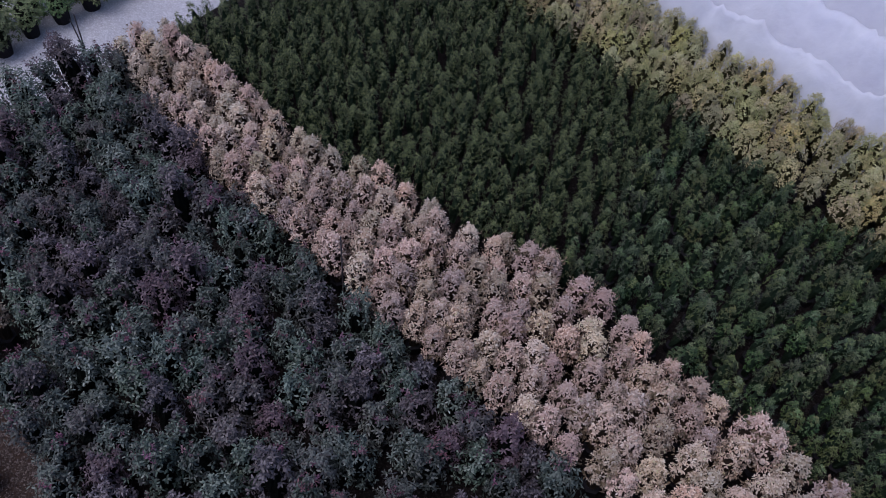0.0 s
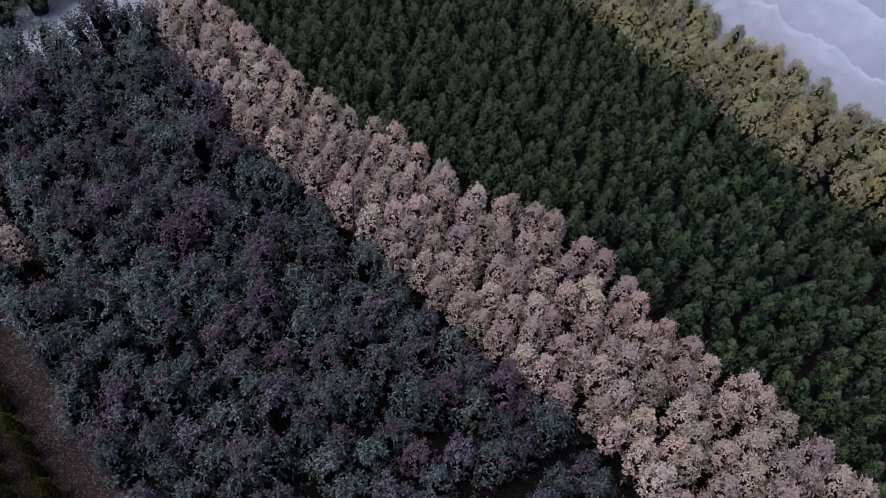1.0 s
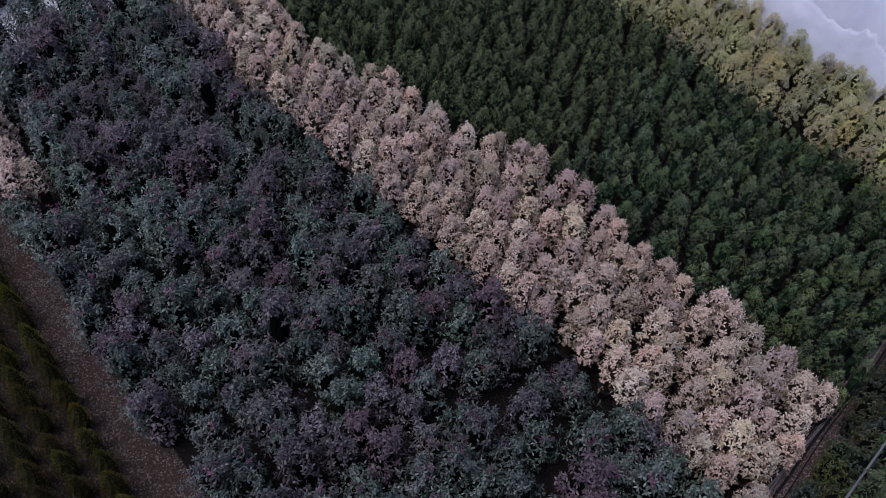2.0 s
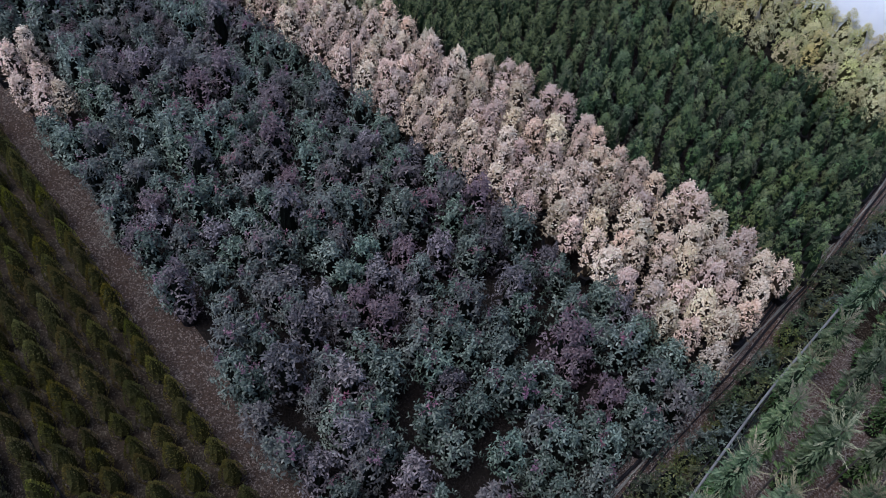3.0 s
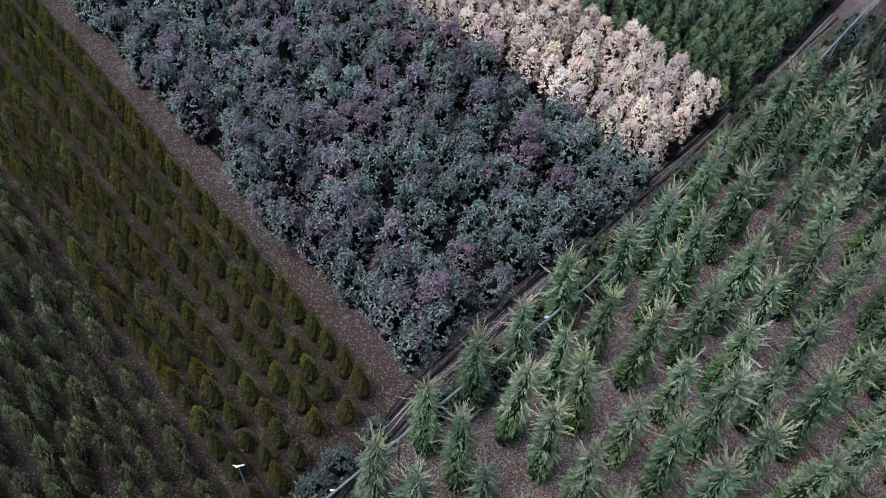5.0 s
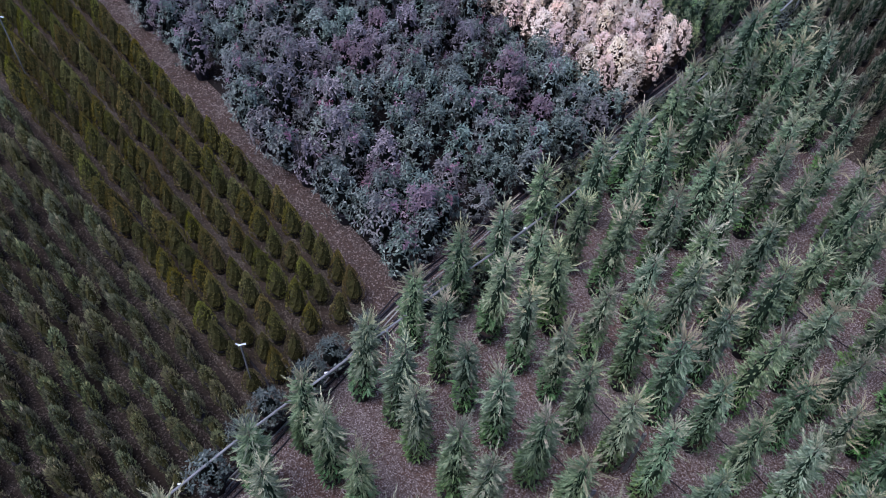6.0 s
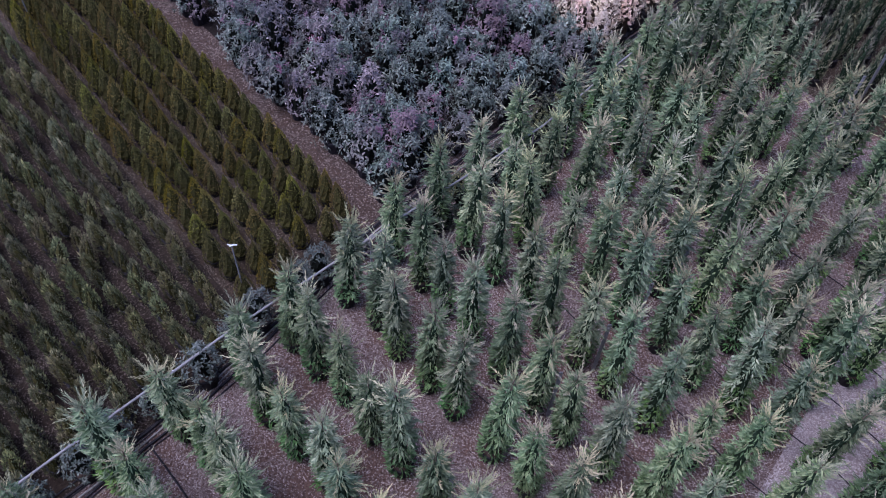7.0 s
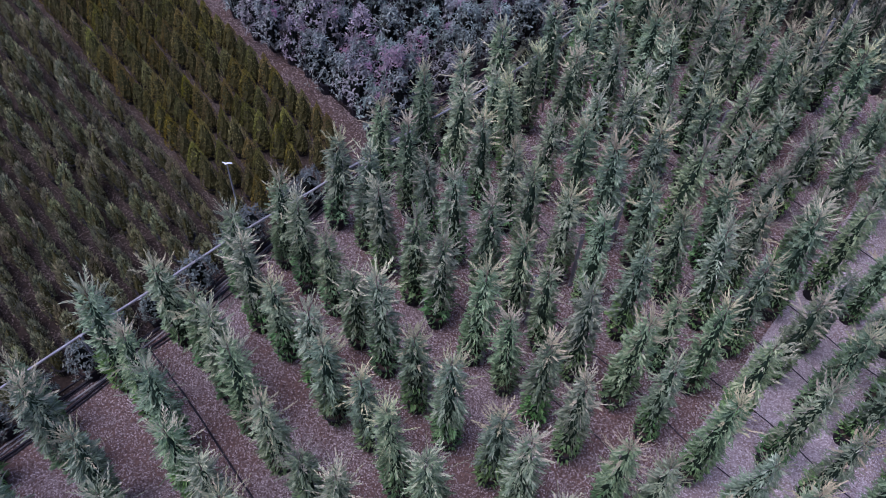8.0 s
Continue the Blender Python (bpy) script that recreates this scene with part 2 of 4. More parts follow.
# Brown core tone stands for shaded gaps in the pink crowns.
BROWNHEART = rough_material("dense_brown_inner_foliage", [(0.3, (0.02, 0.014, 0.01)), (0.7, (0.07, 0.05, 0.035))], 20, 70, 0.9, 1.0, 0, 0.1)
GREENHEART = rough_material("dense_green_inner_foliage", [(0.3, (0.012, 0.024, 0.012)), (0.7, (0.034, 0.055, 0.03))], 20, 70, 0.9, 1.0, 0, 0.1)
# Olive and gold cores, darker than their leaves to carry the inner shade.
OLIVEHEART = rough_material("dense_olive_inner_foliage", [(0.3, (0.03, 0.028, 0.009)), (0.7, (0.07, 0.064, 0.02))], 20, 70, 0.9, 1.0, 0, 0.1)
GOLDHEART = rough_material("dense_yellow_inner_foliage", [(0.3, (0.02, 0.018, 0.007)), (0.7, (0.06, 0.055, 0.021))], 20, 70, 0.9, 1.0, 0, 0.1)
OLIVE = leaf_material("grey_green_small_leaf", [(0.0, (0.02, 0.028, 0.021)), (0.6, (0.046, 0.06, 0.047)), (1.0, (0.11, 0.13, 0.105))], 0.45, 0.1, 0.08, 0.45)
HOLLY = leaf_material("mid_green_leaf", [(0.0, (0.014, 0.023, 0.009)), (0.6, (0.032, 0.046, 0.018)), (1.0, (0.075, 0.09, 0.036))], 0.45, 0.1, 0.08, 0.4)
BOXLEAF = leaf_material("yellowish_green_leaf", [(0.0, (0.025, 0.032, 0.01)), (0.6, (0.056, 0.063, 0.019)), (1.0, (0.115, 0.112, 0.036))], 0.45, 0.1, 0.08, 0.4)
COLUMN = leaf_material("brownish_green_needles", [(0.0, (0.06, 0.066, 0.04)), (0.6, (0.14, 0.142, 0.09)), (1.0, (0.26, 0.25, 0.17))], 0.55, 0.1, 0.08, 0.35)


def fleece_material():
    m, n, l = material("white_crop_fleece")
    co = n.new("ShaderNodeTexCoord")
    ns = n.new("ShaderNodeTexNoise")
    ns.inputs["Scale"].default_value, ns.inputs["Detail"].default_value = 1.6, 6
    l.new(co.outputs["Object"], ns.inputs["Vector"])
    r = ramp(n, [(0.3, (0.8, 0.8, 0.88)), (0.7, (0.92, 0.92, 0.97))])
    l.new(ns.outputs["Fac"], r.inputs["Fac"])
    wr = n.new("ShaderNodeTexNoise")
    wr.inputs["Scale"].default_value, wr.inputs["Detail"].default_value = 5.0, 6
    l.new(co.outputs["Object"], wr.inputs["Vector"])
    bp = n.new("ShaderNodeBump")
    bp.inputs["Strength"].default_value, bp.inputs["Distance"].default_value = 0.5, 0.06
    l.new(wr.outputs["Fac"], bp.inputs["Height"])
    p = n.new("ShaderNodeBsdfPrincipled")
    p.inputs["Roughness"].default_value = 0.75
    l.new(r.outputs["Color"], p.inputs["Base Color"])
    l.new(bp.outputs[0], p.inputs["Normal"])
    t = n.new("ShaderNodeBsdfTranslucent")
    l.new(r.outputs["Color"], t.inputs["Color"])
    mx = n.new("ShaderNodeMixShader")
    mx.inputs["Fac"].default_value = 0.15
    l.new(p.outputs[0], mx.inputs[1])
    l.new(t.outputs[0], mx.inputs[2])
    clear = n.new("ShaderNodeBsdfTransparent")
    weave = n.new("ShaderNodeMixShader")
    weave.inputs["Fac"].default_value = 0.2
    l.new(mx.outputs[0], weave.inputs[1])
    l.new(clear.outputs[0], weave.inputs[2])
    out = n.new("ShaderNodeOutputMaterial")
    l.new(weave.outputs[0], out.inputs["Surface"])
    return m


FLEECE = fleece_material()


# ---- mesh helpers ----
def mesh_of(name, verts, faces, mats, index=None, smooth=False):
    me = bpy.data.meshes.new(name)
    me.from_pydata([tuple(map(float, v)) for v in verts], [], [tuple(map(int, f)) for f in faces])
    for m in mats:
        me.materials.append(m)
    if index is not None:
        me.polygons.foreach_set("material_index", np.asarray(index, np.int32))
    if smooth:
        me.polygons.foreach_set("use_smooth", np.ones(len(me.polygons), bool))
    me.update()
    return me


def part(name, data, mat, parent, label=""):
    """Link a bmesh or a mesh as one object under a thing or a part."""
    if isinstance(data, bmesh.types.BMesh):
        me = bpy.data.meshes.new(name)
        data.to_mesh(me)
        data.free()
        me.materials.append(mat)
    else:
        me = data
    ob = new(name, me)
    ob.parent = parent
    return tagged(ob, label)


def unit(v):
    return v / (np.linalg.norm(v, axis=-1, keepdims=True) + 1e-9)


def leaves(base, way, face, length, width, fold=0.12, oval=False):
    """Many leaf blades: base points, directions, up sides, sizes. Four corners each, five if oval."""
    base, way = np.asarray(base, float), unit(np.asarray(way, float))
    side = unit(np.cross(way, np.asarray(face, float) + 1e-4))
    up = np.cross(side, way)
    length, width = np.asarray(length)[:, None], np.asarray(width)[:, None]
    if oval:
        low, high = base + way * length * 0.4, base + way * length * 0.94 - up * length * fold
        v = np.stack([base, low + side * width * 0.5, high + side * width * 0.26, high - side * width * 0.26, low - side * width * 0.5], 1)
        return v.reshape(-1, 3)
    mid = base + way * length * 0.48
    v = np.stack([base, mid + side * width / 2 + up * width * fold * 2, base + way * length - up * length * fold, mid - side * width / 2 + up * width * fold * 2], 1)
    return v.reshape(-1, 3)


def blades_mesh(name, v, mat, core=None, core_mat=None, corners=4):
    """Leaf blades, with the plant's heart inside them coloured dark as shade: rings of (radius, z)."""
    f = [tuple(q) for q in np.arange(len(v)).reshape(-1, corners)]
    idx = [0] * len(f)
    v = list(v)
    if core:
        segs, start = 7, len(v)
        for i, (r, z) in enumerate(core):
            for k in range(segs):
                a = 2 * math.pi * (k + 0.4 * i) / segs
                q = r * (0.85 + 0.3 * noise.noise(Vector((3 * i, 5 * k, len(v) * 0.01))))
                v.append((q * math.cos(a), q * math.sin(a), z))
        for i in range(len(core) - 1):
            for k in range(segs):
                a, b = start + i * segs + k, start + i * segs + (k + 1) % segs
                f.append((a, b, b + segs, a + segs))
        f.append(tuple(start + (len(core) - 1) * segs + k for k in range(segs)))
        idx += [1] * (len(f) - len(idx))
    return mesh_of(name, v, f, [mat, core_mat] if core else [mat], idx)


def turned(rng, count):
    v = rng.normal(size=(count, 3))
    return unit(v)


def ring_mesh(bm, rings, segs=14, close=True):
    """Surface of revolution: rings of (radius, z)."""
    loops = []
    for r, z in rings:
        loops.append([bm.verts.new((r * math.cos(2 * math.pi * k / segs), r * math.sin(2 * math.pi * k / segs), z)) for k in range(segs)])
    for p, q in zip(loops, loops[1:]):
        for k in range(segs):
            bm.faces.new((p[k], p[(k + 1) % segs], q[(k + 1) % segs], q[k]))
    if close:
        bm.faces.new(loops[0][::-1])
        bm.faces.new(loops[-1])
    return bm


def pot(parent, r, h, soil=False, plain=False):
    if plain:
        part("pot", ring_mesh(bmesh.new(), [(r * 0.78, 0.0), (r, h)], 6), POTM, parent)
        return
    bm = ring_mesh(bmesh.new(), [(r * 0.78, 0.0), (r * 0.96, h * 0.86), (r * 1.05, h * 0.87), (r * 1.05, h), (r * 0.93, h), (r * 0.9, h * 0.88)], 9)
    p = part("pot", bm, POTM, parent)
    if soil:
        part("soil", ring_mesh(bmesh.new(), [(r * 0.9, h * 0.89), (r * 0.86, h * 0.925), (r * 0.3, h * 0.94)], 9), SOILM, p)


def tube(points, radius, segs=6):
    """A round bar through points, tapered if radius is a pair."""
    bm = bmesh.new()
    pts = [Vector(p) for p in points]
    r0, r1 = radius if isinstance(radius, tuple) else (radius, radius)
    loops = []
    for i, p in enumerate(pts):
        d = (pts[min(i + 1, len(pts) - 1)] - pts[max(i - 1, 0)]).normalized()
        s = d.cross(Vector((0.3, 0.2, 1)) if abs(d.z) < 0.9 else Vector((1, 0, 0))).normalized()
        u = d.cross(s)
        r = r0 + (r1 - r0) * i / max(1, len(pts) - 1)
        loops.append([bm.verts.new(p + s * r * math.cos(2 * math.pi * k / segs) + u * r * math.sin(2 * math.pi * k / segs)) for k in range(segs)])
    for p, q in zip(loops, loops[1:]):
        for k in range(segs):
            bm.faces.new((p[k], p[(k + 1) % segs], q[(k + 1) % segs], q[k]))
    bm.faces.new(loops[0][::-1])
    bm.faces.new(loops[-1])
    return bm


# ---- plants ----
def shrub_shoots(rng, shoots, per, z0, z1, radius, top, leaf, wide, up=0.5, ragged=0.18, low=1.5):
    """Leaf blades on shoots that stand over an egg-shaped crown. Returns the corner points."""
    n = shoots
    th = rng.uniform(0, 2 * np.pi, n)
    u = 1.0 - low * rng.uniform(0, 1.0, n) ** 1.15
    zc = (z0 + z1) / 2
    hz = (z1 - z0) / 2
    rr = radius * np.sqrt(np.clip(1 - np.abs(u) ** top, 0.02, 1)) * rng.uniform(0.7, 1.0, n)
    tip = np.stack([rr * np.cos(th), rr * np.sin(th), zc + hz * u], 1)
    tip += rng.normal(0, ragged * radius, (n, 3))
    out = unit(np.stack([np.cos(th) * rr / radius, np.sin(th) * rr / radius, up + 0.5 * u], 1) + rng.normal(0, 0.18, (n, 3)))
    stalk = rng.uniform(0.09, 0.2, n) * (leaf / 0.09)
    k = np.tile(np.arange(per), n)
    idx = np.repeat(np.arange(n), per)
    s = (k + rng.uniform(0, 1, n * per)) / per
    base = tip[idx] + out[idx] * (s * stalk[idx])[:, None]
    side = np.cross(out[idx], turned(rng, n * per))
    way = unit(unit(side) * (1.15 - 0.75 * s)[:, None] + out[idx] * (0.25 + 0.75 * s)[:, None])
    face = out[idx] + np.array([0, 0, 0.6])
    ln = leaf * rng.uniform(0.65, 1.15, n * per) * (1.1 - 0.35 * s)
    return leaves(base, way, face, ln, ln * wide * rng.uniform(0.8, 1.2, n * per))


def rosettes(rng, shoots, per, z0, z1, radius, top, leaf, wide, droop=0.5, ragged=0.06, low=1.5, up=0.5, oval=False):
    """Whorls of leaves at the shoot ends of a domed crown; the outer leaves of a whorl arch over and hang."""
    n = shoots
    th = np.arange(n) * 2.39996 + rng.normal(0, 0.25, n)
    u = 1.0 - low * (np.arange(n) + rng.uniform(0, 1, n)) / n
    rr = radius * np.sqrt(np.clip(1 - np.abs(u) ** top, 0.01, 1)) * rng.uniform(0.8, 1.0, n)
    tip = np.stack([rr * np.cos(th), rr * np.sin(th), (z0 + z1) / 2 + (z1 - z0) / 2 * u], 1) + rng.normal(0, ragged * radius, (n, 3))
    axis = unit(np.stack([np.cos(th) * rr / radius, np.sin(th) * rr / radius, up + 0.6 * u], 1) + rng.normal(0, 0.15, (n, 3)))
    e1 = unit(np.cross(axis, turned(rng, n)))
    e2 = np.cross(axis, e1)
    k, i = np.tile(np.arange(per), n), np.repeat(np.arange(n), per)
    s = (k + rng.uniform(0, 1, n * per)) / per
    az = k * 2.39996 + rng.normal(0, 0.3, n * per)
    tilt = np.radians(100 - 70 * s)
    way = axis[i] * np.cos(tilt)[:, None] + (e1[i] * np.cos(az)[:, None] + e2[i] * np.sin(az)[:, None]) * np.sin(tilt)[:, None]
    way[:, 2] -= droop * (1 - 0.6 * s)
    base = tip[i] - axis[i] * ((1 - s) * leaf * 0.9)[:, None]
    ln = leaf * rng.uniform(0.75, 1.2, n * per) * (1.1 - 0.35 * s)
    return leaves(base, way, axis[i] + np.array([0, 0, 0.9]), ln, ln * wide * rng.uniform(0.85, 1.2, n * per), 0.16 if oval else 0.05, oval)


def stems(parent, rng, count, z0, z1, spread, r=0.012):
    for _ in range(count):
        a, d = rng.uniform(0, 2 * np.pi), rng.uniform(0.3, 1.0) * spread
        part("stem", tube([(0.03 * math.cos(a), 0.03 * math.sin(a), z0), (0.5 * d * math.cos(a), 0.5 * d * math.sin(a), (z0 + z1) / 2), (d * math.cos(a), d * math.sin(a), z1)], (r, r * 0.5), 5), BARKM, parent)


def thing(name):
    return new(name)


def photinia(seed, red):
    rng = np.random.default_rng(seed)
    o = thing("photinia_shrub")
    pot(o, 0.15, 0.24)
    h = rng.uniform(1.1, 1.45)
    v = [rosettes(rng, 86, 6, 0.06, h - 0.06, 0.305, 1.35, 0.07, 0.42, 0.45, 0.18, 1.8, 0.5, True)]
    for _ in range(7):
        a, d, t = rng.uniform(0, 6.3), rng.uniform(0.04, 0.22), h - rng.uniform(-0.04, 0.16)
        v.append(rosettes(rng, 6, 5, t - 0.34, t, 0.05, 1.4, 0.064, 0.42, 0.25, 0.3, 1.6, 0.9, True) + np.array([d * math.cos(a), d * math.sin(a), 0]))
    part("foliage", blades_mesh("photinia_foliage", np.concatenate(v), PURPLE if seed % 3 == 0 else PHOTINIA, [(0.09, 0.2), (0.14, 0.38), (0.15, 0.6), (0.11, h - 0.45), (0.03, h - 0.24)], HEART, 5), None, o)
    if red:
        a = rng.uniform(0, 6.3)
        v = rosettes(rng, red, 6, h - 0.3, h - 0.02, 0.13, 1.6, 0.058, 0.42, 0.35, 0.25, 1.4, 0.8) + np.array([0.09 * math.cos(a), 0.09 * math.sin(a), 0])
        part("young_foliage", blades_mesh("photinia_young", v, REDLEAF), None, o, "magenta-red young leaves")
    return tagged(o, "blue-green glossy potted photinia shrub" + (" with reddish young shoots" if red else " in a dense bed"), "shrub", "photinia bed")


def pink_shrub(seed):
    rng = np.random.default_rng(seed)
    o = thing("variegated_shrub")
    pot(o, 0.14, 0.22, plain=True)
    h = rng.uniform(1.2, 1.33)
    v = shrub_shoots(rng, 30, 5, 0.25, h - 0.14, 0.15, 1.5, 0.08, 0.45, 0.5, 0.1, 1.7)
    part("inner_foliage", blades_mesh("variegated_inner", v, PINKIN), None, o, "inner leaves coloured brownish for the shade in the crown")
    v = [rosettes(rng, 96, 7, 0.3, h - 0.02, 0.21, 1.75, 0.058, 0.4, 0.6, 0.07, 1.5, 0.45)]
    for _ in range(4):
        a, d = rng.uniform(0, 6.3), rng.uniform(0.02, 0.1)
        v.append(rosettes(rng, 5, 7, h - 0.2, h + rng.uniform(-0.02, 0.03), 0.05, 1.8, 0.052, 0.46, 0.45, 0.15, 1.3, 0.8) + np.array([d * math.cos(a), d * math.sin(a), 0]))
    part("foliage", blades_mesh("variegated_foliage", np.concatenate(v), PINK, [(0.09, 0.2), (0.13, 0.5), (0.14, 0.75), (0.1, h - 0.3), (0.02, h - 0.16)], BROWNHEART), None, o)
    return tagged(o, "pale cream and pink variegated shrub in a black pot", "shrub", "variegated bed")


def green_shrub(seed, mat, young, name, label, group, h=1.05, r=0.145, leaf=0.042, shoots=40, heart=HEART):
    rng = np.random.default_rng(seed)
    o = thing(name)
    pot(o, 0.1, 0.18, plain=True)
    v = rosettes(rng, shoots, 6, 0.4, h - 0.04, r, 1.5, leaf, 0.46, 0.15, 0.1, 1.4, 0.7)
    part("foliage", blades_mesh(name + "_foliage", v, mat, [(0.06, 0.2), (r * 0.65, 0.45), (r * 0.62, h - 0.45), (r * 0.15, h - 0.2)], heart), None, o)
    # Tops take a lighter leaf colour: new growth plus light from the sky.
    v = rosettes(rng, 9, 6, h - 0.28, h + 0.02, r * 0.45, 1.2, leaf * 0.95, 0.4, 0.0, 0.1, 1.3, 1.3)
    part("young_foliage", blades_mesh(name + "_young", v, young), None, o, "top leaves coloured lighter for new growth and sky light")
    return tagged(o, label, "shrub", group)


def scale_sprays(rng, count, radius_at, z0, z1, length, width, rise=1.6, flat=0.0, inner=0.72):
    z = z0 + (z1 - z0) * rng.uniform(0, 1, count) ** 1.15
    th = rng.uniform(0, 2 * np.pi, count)
    r = np.array([radius_at((q - z0) / (z1 - z0)) for q in z]) * rng.uniform(inner, 1.03, count)
    base = np.stack([r * np.cos(th), r * np.sin(th), z], 1)
    way = np.stack([np.cos(th), np.sin(th), np.full(count, rise)], 1) + rng.normal(0, 0.35, (count, 3))
    tang = np.stack([-np.sin(th), np.cos(th), np.zeros(count)], 1)
    out = np.stack([np.cos(th), np.sin(th), np.full(count, 1.0)], 1)
    ln = length * rng.uniform(0.6, 1.2, count)
    return leaves(base, way, tang * (1 - flat) + out * flat + rng.normal(0, 0.5, (count, 3)), ln, width * rng.uniform(0.6, 1.3, count))


def thuja(seed):
    rng = np.random.default_rng(seed)
    o = thing("thuja_cone")
    pot(o, 0.105, 0.15)
    h, w = rng.uniform(0.74, 0.87), rng.uniform(0.172, 0.195)
    swell = rng.uniform(1.15, 1.5)
    prof = lambda u: w * min(1.0, 0.74 + 1.7 * u) * max(0.0, 1 - u ** swell) ** 0.8 + 0.004
    v = scale_sprays(rng, 520, prof, 0.1, h - 0.05, 0.046, 0.021, 2.6, 0.9, 0.88)
    k = scale_sprays(rng, 30, lambda u: 0.045 * (1 - u), h - 0.2, h - 0.01, 0.06, 0.016, 5.0, 0.6)
    core = [(prof(u) * 0.84, 0.12 + (h - 0.2) * u) for u in (0.0, 0.15, 0.35, 0.55, 0.75, 0.93)]
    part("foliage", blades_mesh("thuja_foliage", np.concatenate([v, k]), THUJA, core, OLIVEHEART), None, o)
    return tagged(o, "bronze-green clipped thuja cone in a black pot", "conifer", "thuja rows")


def juniper(seed):
    rng = np.random.default_rng(seed)
    o = thing("juniper_plant")
    pot(o, 0.09, 0.14, plain=True)
    h, w = rng.uniform(0.62, 0.78), rng.uniform(0.13, 0.15)
    prof = lambda u: w * (0.65 + 1.2 * u - 0.9 * u * u) * max(0.0, 1 - u) ** 0.6 + 0.01
    v = scale_sprays(rng, 290, prof, 0.08, h - 0.06, 0.058, 0.021, 1.9, 0.75)
    k = scale_sprays(rng, 50, lambda u: prof(u) * 0.7, 0.25, h - 0.02, 0.085, 0.012, 3.0, 0.5)
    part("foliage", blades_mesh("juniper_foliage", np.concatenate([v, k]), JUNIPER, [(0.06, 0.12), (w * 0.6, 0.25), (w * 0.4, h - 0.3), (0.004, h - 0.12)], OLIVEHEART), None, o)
    return tagged(o, "small dull green potted juniper standing in a row", "conifer", "juniper rows")


def column(seed):
    rng = np.random.default_rng(seed)
    o = thing("columnar_conifer")
    pot(o, 0.11, 0.18, plain=True)
    h, w = rng.uniform(1.05, 1.3), rng.uniform(0.12, 0.15)
    prof = lambda u: w * (0.7 + 0.8 * u - 0.6 * u * u) * max(0.02, 1 - u) ** 0.45
    v = scale_sprays(rng, 260, prof, 0.15, h - 0.08, 0.09, 0.03, 1.9, 0.7)
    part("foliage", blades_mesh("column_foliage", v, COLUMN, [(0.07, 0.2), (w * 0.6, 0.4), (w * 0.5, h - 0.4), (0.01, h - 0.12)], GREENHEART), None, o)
    return tagged(o, "slim brownish-green columnar conifer in a pot", "conifer", "columnar conifer rows")


def plume(rng, root, way, length, fans, leaf, wide, part_open=0.85, sink=(0.1, 0.32)):
    """A feathery spray: an arching axis with narrow leaflets on both sides."""
    way = unit(np.asarray(way, float))
    s = np.linspace(0.1, 1.0, fans)
    droop = np.array([0, 0, -1.0]) * rng.uniform(*sink)
    axis = root + way * (s * length)[:, None] + droop * (s ** 2 * length)[:, None]
    tang = unit(way + 2 * s[:, None] * droop)
    flat = unit(np.cross(way, turned(rng, 1)[0]) + np.array([0, 0, 0.5]))
    side = unit(np.cross(tang, flat))
    sign = np.where(np.arange(fans) % 2 == 0, 1.0, -1.0)[:, None]
    d = unit(tang * 1.0 + side * sign * (part_open - 0.6 * part_open * s)[:, None] + rng.normal(0, 0.12, (fans, 3)))
    ln = leaf * (1.15 - 0.45 * s) * rng.uniform(0.7, 1.15, fans)
    return leaves(axis, d, np.tile(flat, (fans, 1)), ln, ln * wide, 0.06)


